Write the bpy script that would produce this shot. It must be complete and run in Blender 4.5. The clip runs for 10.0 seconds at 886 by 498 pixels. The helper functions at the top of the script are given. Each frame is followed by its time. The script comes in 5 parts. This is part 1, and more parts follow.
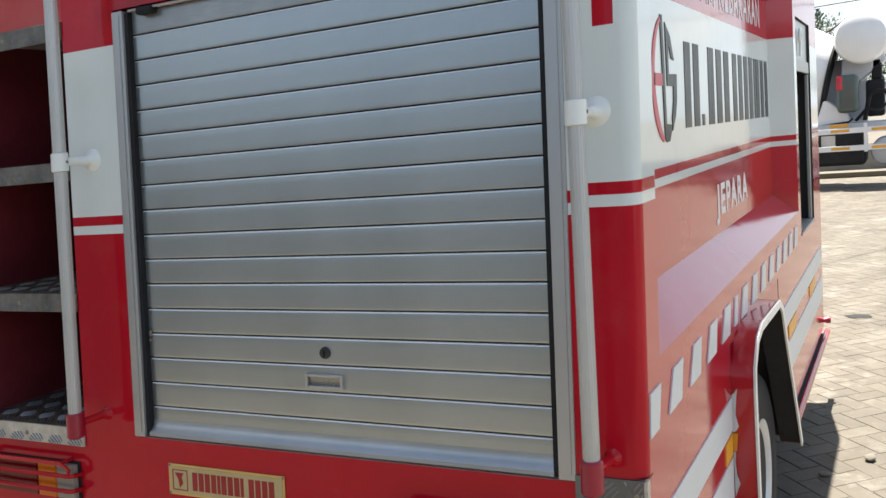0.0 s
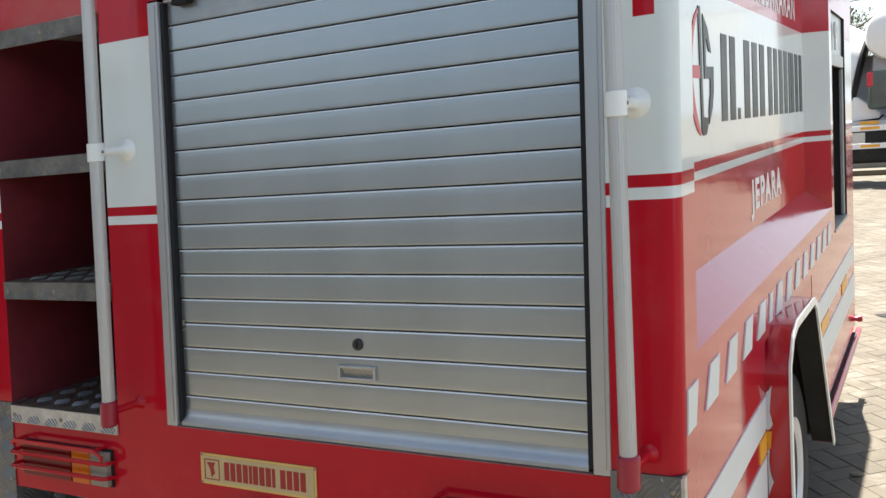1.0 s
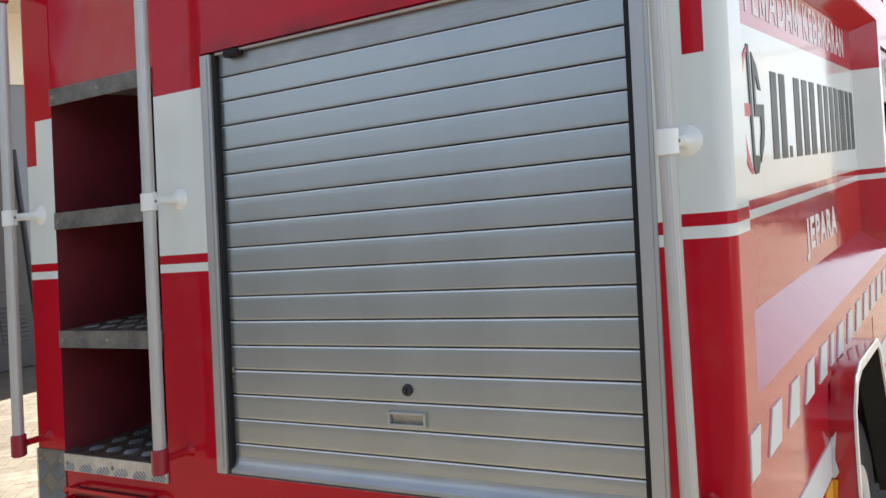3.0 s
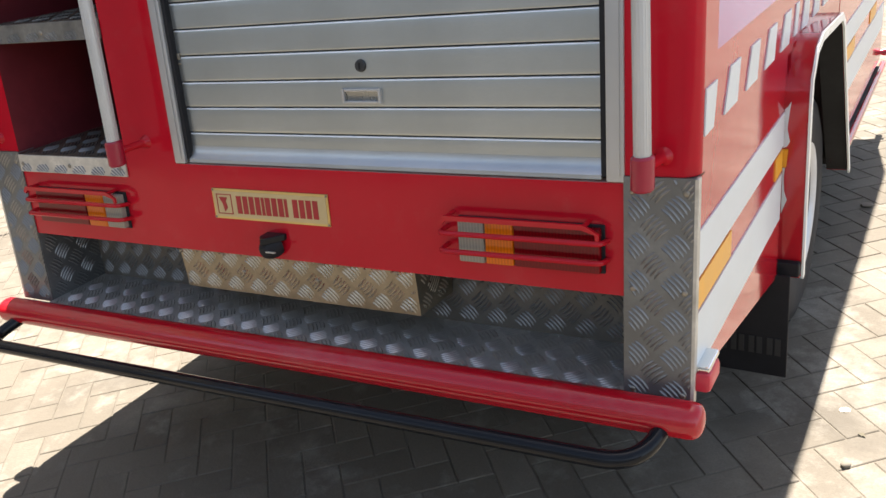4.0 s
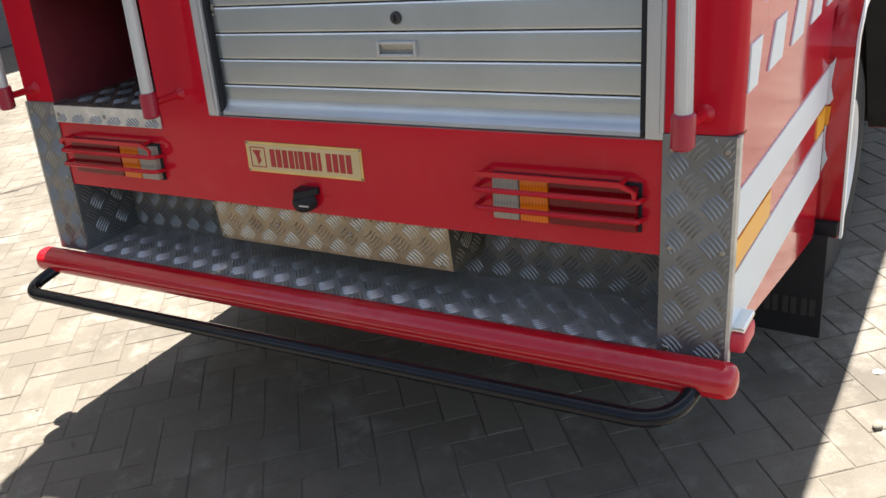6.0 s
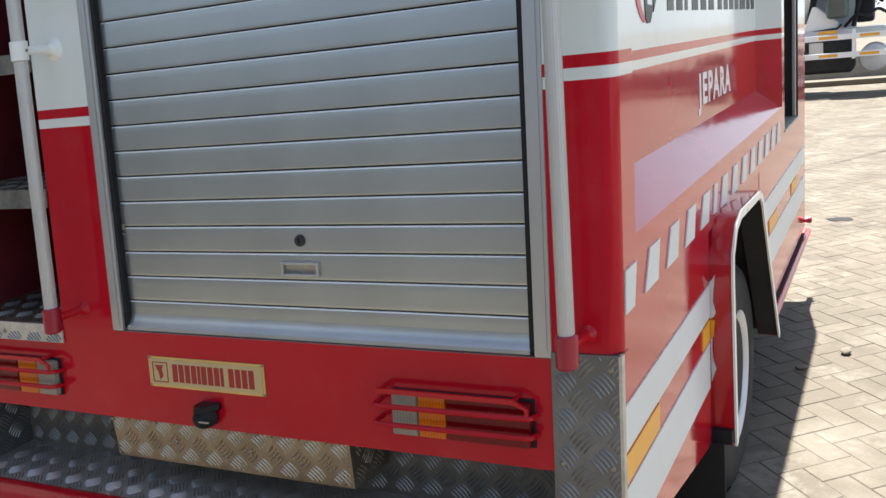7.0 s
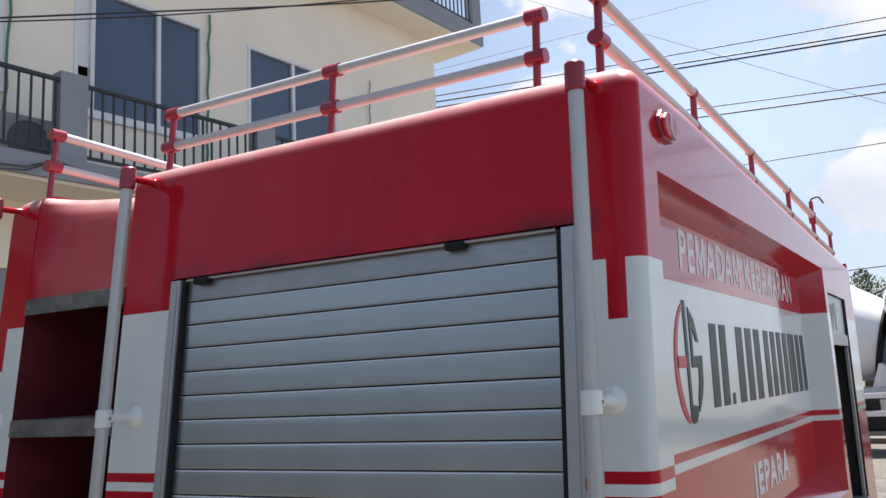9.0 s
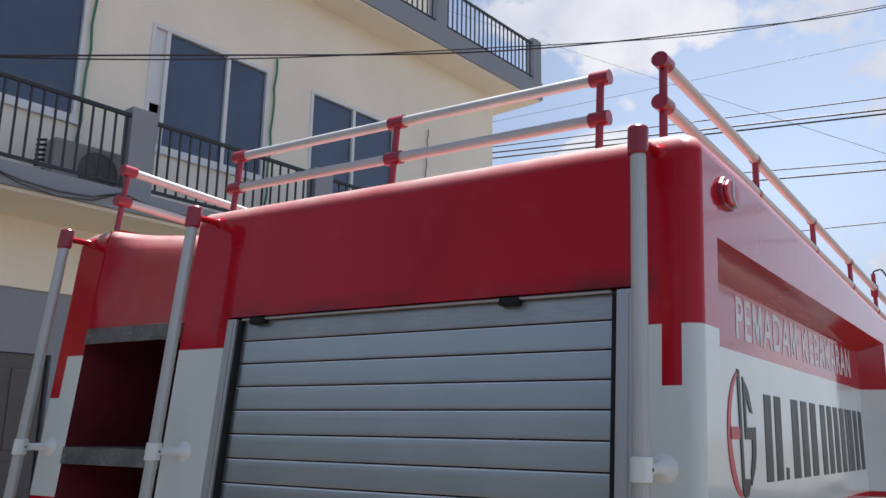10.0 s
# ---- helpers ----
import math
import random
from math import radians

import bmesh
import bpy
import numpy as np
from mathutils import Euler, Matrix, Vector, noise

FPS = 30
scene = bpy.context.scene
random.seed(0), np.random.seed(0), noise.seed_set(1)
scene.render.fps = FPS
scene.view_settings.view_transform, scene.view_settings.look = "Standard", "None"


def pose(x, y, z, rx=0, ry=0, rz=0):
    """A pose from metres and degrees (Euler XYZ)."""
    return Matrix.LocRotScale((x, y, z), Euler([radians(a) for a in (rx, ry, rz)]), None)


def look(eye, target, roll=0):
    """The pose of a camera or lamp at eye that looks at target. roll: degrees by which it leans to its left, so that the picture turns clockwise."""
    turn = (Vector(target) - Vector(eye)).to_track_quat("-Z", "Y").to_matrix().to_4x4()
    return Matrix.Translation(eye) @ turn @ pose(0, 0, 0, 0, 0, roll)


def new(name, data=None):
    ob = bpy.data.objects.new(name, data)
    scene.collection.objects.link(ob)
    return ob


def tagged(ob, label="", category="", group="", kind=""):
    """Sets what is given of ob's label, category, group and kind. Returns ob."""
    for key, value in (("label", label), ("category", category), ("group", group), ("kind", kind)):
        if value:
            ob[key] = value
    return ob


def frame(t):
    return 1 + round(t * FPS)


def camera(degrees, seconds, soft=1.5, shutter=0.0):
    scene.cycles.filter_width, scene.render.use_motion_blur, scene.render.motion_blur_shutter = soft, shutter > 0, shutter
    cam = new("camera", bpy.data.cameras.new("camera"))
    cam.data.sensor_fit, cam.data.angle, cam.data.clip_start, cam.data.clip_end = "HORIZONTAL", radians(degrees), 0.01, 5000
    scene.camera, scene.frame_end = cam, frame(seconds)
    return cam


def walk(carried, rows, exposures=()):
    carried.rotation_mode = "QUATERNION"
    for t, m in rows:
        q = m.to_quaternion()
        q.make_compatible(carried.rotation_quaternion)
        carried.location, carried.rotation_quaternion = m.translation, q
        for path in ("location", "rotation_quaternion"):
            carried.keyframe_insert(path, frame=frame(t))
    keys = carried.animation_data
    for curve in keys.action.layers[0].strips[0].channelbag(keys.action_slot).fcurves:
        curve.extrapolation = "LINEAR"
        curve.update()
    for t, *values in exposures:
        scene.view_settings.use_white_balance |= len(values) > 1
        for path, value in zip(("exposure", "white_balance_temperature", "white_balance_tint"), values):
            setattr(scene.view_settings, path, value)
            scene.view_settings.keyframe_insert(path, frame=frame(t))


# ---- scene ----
cam = camera(56.1, 10.0)
PATH = [
    (0, (1.428, -1.429, 1.554), (0.448, 0.295, 1.292), -5.1),
    (0.5, (1.419, -1.424, 1.548), (0.422, 0.285, 1.259), -4.8),
    (1, (1.4, -1.435, 1.549), (0.375, 0.261, 1.28), -4.8),
    (1.5, (1.391, -1.432, 1.557), (0.276, 0.214, 1.339), -5.4),
    (2, (1.404, -1.453, 1.608), (0.287, 0.201, 1.722), -5.9),
    (2.2, (1.41, -1.457, 1.613), (0.279, 0.183, 1.788), -5.8),
    (3.3, (1.377, -1.414, 1.495), (0.283, 0.219, 1.129), -5.9),
    (3.5, (1.379, -1.407, 1.466), (0.301, 0.197, 0.953), -6.1),
    (4, (1.383, -1.416, 1.422), (0.361, 0.115, 0.639), -7.7),
    (4.5, (1.379, -1.41, 1.417), (0.37, 0.059, 0.508), -9.6),
    (5, (1.353, -1.415, 1.411), (0.306, -0.002, 0.459), -9.1),
    (5.2, (1.338, -1.419, 1.422), (0.25, -0.043, 0.461), -9.4),
    (6.3, (1.392, -1.413, 1.431), (0.361, 0.098, 0.624), -7.7),
    (6.5, (1.412, -1.41, 1.437), (0.411, 0.156, 0.698), -7.8),
    (7, (1.438, -1.411, 1.475), (0.487, 0.288, 1.019), -5.9),
    (7.5, (1.44, -1.412, 1.511), (0.449, 0.291, 1.169), -4.0),
    (8, (1.467, -1.439, 1.55), (0.448, 0.28, 1.459), -2.7),
    (8.5, (1.497, -1.457, 1.608), (0.457, 0.241, 1.801), -3.0),
    (9, (1.512, -1.461, 1.624), (0.47, 0.216, 1.945), -2.8),
    (9.5, (1.512, -1.47, 1.633), (0.445, 0.173, 2.039), -0.6),
    (10, (1.509, -1.482, 1.633), (0.382, 0.112, 2.07), 1.0),
]
EXPOSURE = [(0, 1.81, 6700, 8), (1.5, 1.96, 6800, 8), (2.2, 1.78, 6400, 9), (3.3, 2.12, 7000, 12), (4.5, 2.21, 6700, 11), (6.5, 2.12, 6560, 10), (7.0, 1.90, 6620, 9), (7.5, 1.87, 6780, 9), (8.0, 1.74, 6520, 9), (8.5, 1.48, 6200, 11), (10, 1.04, 6220, 14)]
walk(cam, [(t, look(eye, target, roll)) for t, eye, target, roll in PATH], EXPOSURE)

# ---------------------------------------------------------------- light
GZ = -0.08                       # height of the paving
SUN_DIR = Vector((-0.053, 0.295, 1.0)).normalized()
world = bpy.data.worlds.new("sky")
scene.world = world
world.use_nodes = True
wn = world.node_tree.nodes
sky = wn.new("ShaderNodeTexSky")
sky.sky_type, sky.sun_disc = "NISHITA", False
sky.sun_elevation = math.asin(SUN_DIR.z)
sky.sun_rotation = math.atan2(SUN_DIR.x, SUN_DIR.y)
sky.dust_density, sky.air_density = 1.6, 1.0
wn["Background"].inputs["Strength"].default_value = 0.05
# thin white cloud all round the sky
way = wn.new("ShaderNodeTexCoord")
veil = wn.new("ShaderNodeTexNoise")
veil.inputs["Scale"].default_value, veil.inputs["Detail"].default_value = 1.3, 2
span = wn.new("ShaderNodeMapRange")
for k, v in ((1, 0.38), (2, 0.64), (3, 0.12), (4, 0.66)):
    span.inputs[k].default_value = v
veiled = wn.new("ShaderNodeMix")
veiled.data_type = "RGBA"
veiled.inputs[7].default_value = (8.0, 9.8, 12.1, 1)
wl = world.node_tree.links
wl.new(way.outputs["Generated"], veil.inputs["Vector"])
wl.new(veil.outputs["Fac"], span.inputs[0])
# the haze thins out towards the zenith
rise = wn.new("ShaderNodeSeparateXYZ")
thin = wn.new("ShaderNodeMapRange")
for k, v in ((1, 0.25), (2, 0.80), (3, 1.0), (4, 0.06)):
    thin.inputs[k].default_value = v
both = wn.new("ShaderNodeMath")
both.operation = "MULTIPLY"
wl.new(way.outputs["Generated"], rise.inputs[0])
wl.new(rise.outputs[2], thin.inputs[0])
wl.new(span.outputs[0], both.inputs[0])
wl.new(thin.outputs[0], both.inputs[1])
wl.new(both.outputs[0], veiled.inputs[0])
wl.new(sky.outputs[0], veiled.inputs[6])
wl.new(veiled.outputs[2], wn["Background"].inputs["Color"])
sun_data = bpy.data.lights.new("sun", "SUN")
sun_data.energy, sun_data.angle, sun_data.color = 5.0, radians(0.55), (1.0, 0.965, 0.92)
sun = new("sun", sun_data)
sun.matrix_world = look(SUN_DIR * 40, (0, 0, 0))

# ---------------------------------------------------------------- materials


def tree_of(name):
    m = bpy.data.materials.new(name)
    m.use_nodes = True
    nt = m.node_tree
    return m, nt, nt.nodes["Principled BSDF"]


def sock(nt, target, value):
    if isinstance(value, bpy.types.NodeSocket):
        nt.links.new(value, target)
    else:
        target.default_value = value


def calc(nt, op, a, b=0.0, c=0.0):
    n = nt.nodes.new("ShaderNodeMath")
    n.operation = op
    for s, v in zip(n.inputs, (a, b, c)):
        sock(nt, s, v)
    return n.outputs[0]


def blend(nt, fac, a, b, kind="MIX"):
    n = nt.nodes.new("ShaderNodeMix")
    n.data_type, n.blend_type = "RGBA", kind
    sock(nt, n.inputs[0], fac)
    sock(nt, n.inputs[6], a)
    sock(nt, n.inputs[7], b)
    return n.outputs[2]


def cloud(nt, scale, detail=4.0, rough=0.55, stretch=None):
    t = nt.nodes.new("ShaderNodeTexCoord")
    n = nt.nodes.new("ShaderNodeTexNoise")
    n.inputs["Scale"].default_value, n.inputs["Detail"].default_value = scale, detail
    n.inputs["Roughness"].default_value = rough
    src = t.outputs["Object"]
    if stretch:
        mp = nt.nodes.new("ShaderNodeMapping")
        mp.inputs["Scale"].default_value = stretch
        nt.links.new(src, mp.inputs[0])
        src = mp.outputs[0]
    nt.links.new(src, n.inputs["Vector"])
    return n.outputs["Fac"]


def ramp(nt, fac, lo, hi, a=0.0, b=1.0):
    n = nt.nodes.new("ShaderNodeMapRange")
    for k, v in enumerate((fac, lo, hi, a, b)):
        sock(nt, n.inputs[k], v)
    return n.outputs[0]


def bump(nt, bsdf, height, strength=0.2, distance=0.002):
    n = nt.nodes.new("ShaderNodeBump")
    n.inputs["Strength"].default_value, n.inputs["Distance"].default_value = strength, distance
    nt.links.new(height, n.inputs["Height"])
    nt.links.new(n.outputs[0], bsdf.inputs["Normal"])


def rgb(r, g, b):
    return (r, g, b, 1.0)


def dusted(nt, bsdf, amount):
    """Pale dust that has settled, unevenly, on what faces up."""
    geo, xyz = nt.nodes.new("ShaderNodeNewGeometry"), nt.nodes.new("ShaderNodeSeparateXYZ")
    nt.links.new(geo.outputs["Normal"], xyz.inputs[0])
    flat = ramp(nt, xyz.outputs[2], 0.15, 0.75)
    fac = calc(nt, "MULTIPLY", flat, ramp(nt, cloud(nt, 7, 6, 0.65), 0.25, 0.6, amount * 0.55, amount))
    col, rough = bsdf.inputs["Base Color"].links[0].from_socket, bsdf.inputs["Roughness"].links[0].from_socket
    sock(nt, bsdf.inputs["Base Color"], blend(nt, fac, col, rgb(0.46, 0.37, 0.33)))
    sock(nt, bsdf.inputs["Roughness"], calc(nt, "ADD", rough, calc(nt, "MULTIPLY", fac, 0.5)))


def surface(name, color, rough=0.5, metal=0.0, spread=0.12, grain=60.0, stain=5.0, relief=0.1, coat=0.0, stretch=None, depth=0.001):
    """A worn surface: grain and stains in its colour, gloss and relief."""
    m, nt, p = tree_of(name)
    fine, broad = cloud(nt, grain, 3, 0.6, stretch), cloud(nt, stain, 5, 0.6)
    dark = tuple(c * (1 - 1.6 * spread) for c in color)
    light = tuple(min(1, c * (1 + spread)) for c in color)
    mixed = blend(nt, ramp(nt, broad, 0.3, 0.7), rgb(*dark), rgb(*light))
    mixed = blend(nt, ramp(nt, fine, 0.35, 0.65, 0.0, 0.5), mixed, rgb(*(c * (1 - spread) for c in color)))
    sock(nt, p.inputs["Base Color"], mixed)
    sock(nt, p.inputs["Roughness"], ramp(nt, broad, 0.25, 0.75, rough * 0.85, min(1, rough * 1.2)))
    p.inputs["Metallic"].default_value = metal
    p.inputs["Coat Weight"].default_value, p.inputs["Coat Roughness"].default_value = coat, 0.06
    if relief:
        bump(nt, p, fine, relief, depth)
    return m


RED = (0.43, 0.008, 0.016)
WHITE = (0.78, 0.80, 0.76)
m_red = surface("red_paint", RED, 0.12, 0, 0.08, 35, 3.0, 0.02)
m_red.node_tree.nodes["Principled BSDF"].inputs["IOR"].default_value = 1.36
m_red_gloss = surface("polished_red_flare_paint", RED, 0.10, 0, 0.08, 35, 3.0, 0.02)
m_red_gloss.node_tree.nodes["Principled BSDF"].inputs["IOR"].default_value = 1.62
m_red_top = surface("dusty_red_roof_paint", RED, 0.14, 0, 0.08, 35, 3.0, 0.02)
dusted(m_red_top.node_tree, m_red_top.node_tree.nodes["Principled BSDF"], 0.5)
m_dred = surface("red_paint_trim", (0.30, 0.008, 0.026), 0.3, 0, 0.12, 60, 6, 0.03, 0.2)
m_white = surface("white_paint", WHITE, 0.3, 0, 0.05, 50, 5, 0.03, 0.2)
m_sheet = surface("reflective_white_sheet", (0.62, 0.66, 0.66), 0.35, 0, 0.05, 220, 5, 0.05)
m_amber_sheet = surface("reflective_amber_sheet", (0.80, 0.38, 0.03), 0.35, 0, 0.08, 220, 8, 0.05)
m_alu = surface("brushed_aluminium", (0.47, 0.47, 0.46), 0.46, 0.75, 0.06, 30, 4, 0.05, 0, (0.4, 60, 60))
m_slat = surface("anodised_slat_aluminium", (0.415, 0.437, 0.428), 0.33, 0.85, 0.10, 30, 2.5, 0.08, 0, (0.25, 50, 50))
m_slat_soot = surface("sooty_slat_aluminium", (0.38, 0.385, 0.375), 0.40, 0.75, 0.24, 22, 2.2, 0.05, 0, (0.6, 9, 9))
# highlight along each slat's top edge, put into a paler colour
m_lip_highlight = surface("bright_slat_lip", (0.88, 0.88, 0.86), 0.40, 0.30, 0.06, 40, 6, 0.02)
m_rail_lip = surface("rubbed_bottom_rail", (0.50, 0.51, 0.50), 0.32, 0.75, 0.10, 30, 5, 0.04, 0, (0.4, 60, 60))
m_tube = surface("anodised_tube", (0.55, 0.54, 0.51), 0.42, 0.40, 0.06, 30, 8, 0.04, 0, (60, 60, 0.4))
m_plate = surface("checker_plate", (0.49, 0.475, 0.445), 0.42, 0.6, 0.20, 90, 7, 0.12)
m_plate_shiny = surface("worn_checker_plate", (0.27, 0.228, 0.165), 0.38, 0.75, 0.3, 60, 11, 0.15)
m_plate_dull = surface("dull_checker_plate", (0.175, 0.18, 0.178), 0.45, 0.6, 0.25, 60, 5, 0.12)
m_lip_plate = surface("grimy_step_lip", (0.185, 0.175, 0.155), 0.55, 0.35, 0.35, 90, 16, 0.2)
m_edge = surface("scuffed_plate_edge", (0.58, 0.54, 0.46), 0.55, 0.3, 0.25, 90, 14, 0.15)
# checker plate darkened in colour for the shade behind the tail step
m_plate_shade = surface("shaded_back_plate", (0.19, 0.175, 0.145), 0.6, 0.35, 0.25, 40, 4, 0.15)
m_tread_bar = surface("trodden_checker_bar", (0.50, 0.49, 0.46), 0.34, 0.8, 0.16, 90, 9, 0.05)
m_box_bar = surface("rubbed_bar", (0.50, 0.43, 0.32), 0.28, 0.75, 0.15, 90, 12, 0.05)
m_bar = surface("checker_bar", (0.235, 0.235, 0.23), 0.40, 0.75, 0.14, 90, 12, 0.05)
m_rubber = surface("black_rubber", (0.018, 0.018, 0.02), 0.6, 0, 0.2, 120, 10, 0.15)
m_black = surface("black_enamel", (0.010, 0.011, 0.013), 0.10, 0, 0.2, 60, 12, 0.03)
m_under = surface("dark_underbody", (0.03, 0.03, 0.03), 0.7, 0, 0.3, 30, 6, 0.2)
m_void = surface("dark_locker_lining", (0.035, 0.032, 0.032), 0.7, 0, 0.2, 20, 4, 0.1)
# shade inside the ladder recess is put into these two darkened reds
m_recess_shade = surface("shaded_recess_maroon", (0.060, 0.026, 0.030), 0.6, 0, 0.25, 20, 4, 0.1)
m_recess = surface("shaded_recess_paint", (0.16, 0.020, 0.027), 0.4, 0, 0.3, 25, 2.6, 0.05)
m_flap_ink = surface("faded_grey_print", (0.027, 0.027, 0.026), 0.7, 0, 0.2, 80, 20, 0)
m_tyre = surface("tyre_rubber", (0.028, 0.028, 0.03), 0.75, 0, 0.25, 50, 9, 0.25)
m_rim = surface("silver_rim_paint", (0.55, 0.57, 0.60), 0.35, 0.4, 0.1, 60, 8, 0.05)
m_brass = surface("gold_anodised_edge", (0.62, 0.46, 0.18), 0.3, 0.8, 0.1, 80, 20, 0.05)
m_cream_plate = surface("cream_plate_face", (0.50, 0.385, 0.20), 0.35, 0.1, 0.06, 60, 20, 0.03)
m_ink_red = surface("dark_red_print", (0.33, 0.012, 0.015), 0.45, 0, 0.1, 90, 20, 0)
m_ink = surface("black_vinyl", (0.022, 0.032, 0.030), 0.35, 0, 0.15, 60, 8, 0)
for v in (m_ink, m_rubber, m_under, m_tyre, m_black):
    v.node_tree.nodes["Principled BSDF"].inputs["Specular IOR Level"].default_value = 0.2
m_ink_lred = surface("red_vinyl", (0.55, 0.03, 0.05), 0.35, 0, 0.1, 60, 8, 0)
m_vinyl = surface("white_vinyl", (0.76, 0.74, 0.74), 0.35, 0, 0.05, 60, 8, 0)
m_screw = surface("dull_screw", (0.30, 0.27, 0.22), 0.45, 0.8, 0.2, 200, 40, 0.1)
m_chrome = surface("chrome", (0.72, 0.73, 0.73), 0.12, 1.0, 0.05, 80, 20, 0.0)
m_lock_cup = surface("handle_cup_steel", (0.24, 0.25, 0.25), 0.25, 0.9, 0.1, 80, 20, 0.0)
m_lock = surface("lock_steel", (0.035, 0.035, 0.035), 0.35, 0.2, 0.2, 200, 40, 0.05)


def scuffed_red():
    """Red enamel, dulled by boots: dust in patches, scrapes along the tube."""
    m, nt, p = tree_of("scuffed_red_enamel")
    broad = cloud(nt, 3.0, 5, 0.6)
    col = blend(nt, ramp(nt, broad, 0.3, 0.7), rgb(0.40, 0.007, 0.015), rgb(0.46, 0.010, 0.019))
    patch = ramp(nt, cloud(nt, 7, 6, 0.68, (0.5, 1, 1)), 0.54, 0.74, 0.0, 0.22)
    col = blend(nt, patch, col, rgb(0.40, 0.20, 0.17))
    scrape = ramp(nt, cloud(nt, 30, 4, 0.6, (0.12, 1.6, 1.6)), 0.66, 0.72, 0.0, 0.8)
    col = blend(nt, scrape, col, rgb(0.09, 0.015, 0.018))
    sock(nt, p.inputs["Base Color"], col)
    sock(nt, p.inputs["Roughness"], calc(nt, "ADD", 0.10, calc(nt, "MULTIPLY", calc(nt, "ADD", patch, scrape), 0.45)))
    bump(nt, p, cloud(nt, 30, 4, 0.6, (0.12, 1.6, 1.6)), 0.10, 0.002)
    return m


m_bumper = scuffed_red()


def lens_material(name, color):
    m, nt, p = tree_of(name)
    w = nt.nodes.new("ShaderNodeTexWave")
    w.inputs["Scale"].default_value = 45
    t = nt.nodes.new("ShaderNodeTexCoord")
    nt.links.new(t.outputs["Object"], w.inputs["Vector"])
    sock(nt, p.inputs["Base Color"], blend(nt, ramp(nt, w.outputs["Fac"], 0, 1, 0.0, 0.5), rgb(*color), rgb(*(c * 0.55 for c in color))))
    p.inputs["Roughness"].default_value = 0.06
    p.inputs["Specular IOR Level"].default_value = 0.25
    bump(nt, p, w.outputs["Fac"], 0.2, 0.002)
    return m


m_lens_red = lens_material("red_lens", (0.16, 0.003, 0.006))
m_lens_amber = lens_material("amber_lens", (0.66, 0.15, 0.008))
m_lens_clear = lens_material("clear_lens", (0.30, 0.27, 0.22))


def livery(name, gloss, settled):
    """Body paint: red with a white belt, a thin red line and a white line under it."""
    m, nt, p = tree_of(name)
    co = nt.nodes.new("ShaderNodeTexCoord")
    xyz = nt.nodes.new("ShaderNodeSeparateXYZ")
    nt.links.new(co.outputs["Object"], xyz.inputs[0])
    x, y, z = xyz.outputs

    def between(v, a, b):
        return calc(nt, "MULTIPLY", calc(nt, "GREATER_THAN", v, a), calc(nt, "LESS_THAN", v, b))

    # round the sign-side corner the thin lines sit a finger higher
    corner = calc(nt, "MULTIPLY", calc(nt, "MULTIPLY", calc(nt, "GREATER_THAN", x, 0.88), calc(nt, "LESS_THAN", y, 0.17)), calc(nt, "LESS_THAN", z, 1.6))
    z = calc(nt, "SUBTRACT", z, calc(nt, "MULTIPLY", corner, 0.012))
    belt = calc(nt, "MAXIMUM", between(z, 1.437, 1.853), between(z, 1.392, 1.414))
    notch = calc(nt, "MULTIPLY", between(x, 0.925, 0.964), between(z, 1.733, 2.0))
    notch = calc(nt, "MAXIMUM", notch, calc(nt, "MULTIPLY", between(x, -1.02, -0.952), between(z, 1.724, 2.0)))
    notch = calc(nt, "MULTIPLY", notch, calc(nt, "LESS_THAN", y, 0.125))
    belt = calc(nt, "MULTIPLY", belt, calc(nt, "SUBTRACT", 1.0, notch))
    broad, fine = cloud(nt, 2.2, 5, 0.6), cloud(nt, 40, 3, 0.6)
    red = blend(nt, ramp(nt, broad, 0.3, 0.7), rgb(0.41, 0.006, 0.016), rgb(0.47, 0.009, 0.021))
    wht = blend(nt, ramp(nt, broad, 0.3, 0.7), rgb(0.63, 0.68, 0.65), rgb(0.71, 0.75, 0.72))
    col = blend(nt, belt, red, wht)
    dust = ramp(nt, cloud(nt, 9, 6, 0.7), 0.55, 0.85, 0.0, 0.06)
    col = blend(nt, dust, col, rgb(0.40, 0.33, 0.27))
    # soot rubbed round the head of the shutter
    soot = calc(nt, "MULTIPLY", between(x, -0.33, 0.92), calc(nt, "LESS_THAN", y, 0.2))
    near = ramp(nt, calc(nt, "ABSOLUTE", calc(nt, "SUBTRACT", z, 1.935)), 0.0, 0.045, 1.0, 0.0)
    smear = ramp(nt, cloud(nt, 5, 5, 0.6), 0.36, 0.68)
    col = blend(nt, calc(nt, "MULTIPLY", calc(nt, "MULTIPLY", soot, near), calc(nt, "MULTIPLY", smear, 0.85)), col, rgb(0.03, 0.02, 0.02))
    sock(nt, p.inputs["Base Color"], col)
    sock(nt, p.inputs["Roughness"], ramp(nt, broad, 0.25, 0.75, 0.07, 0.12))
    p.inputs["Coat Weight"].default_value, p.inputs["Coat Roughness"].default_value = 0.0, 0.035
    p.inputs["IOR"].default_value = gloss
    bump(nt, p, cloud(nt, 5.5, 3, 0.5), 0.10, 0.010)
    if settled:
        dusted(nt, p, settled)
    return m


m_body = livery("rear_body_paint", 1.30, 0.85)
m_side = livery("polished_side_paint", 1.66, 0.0)


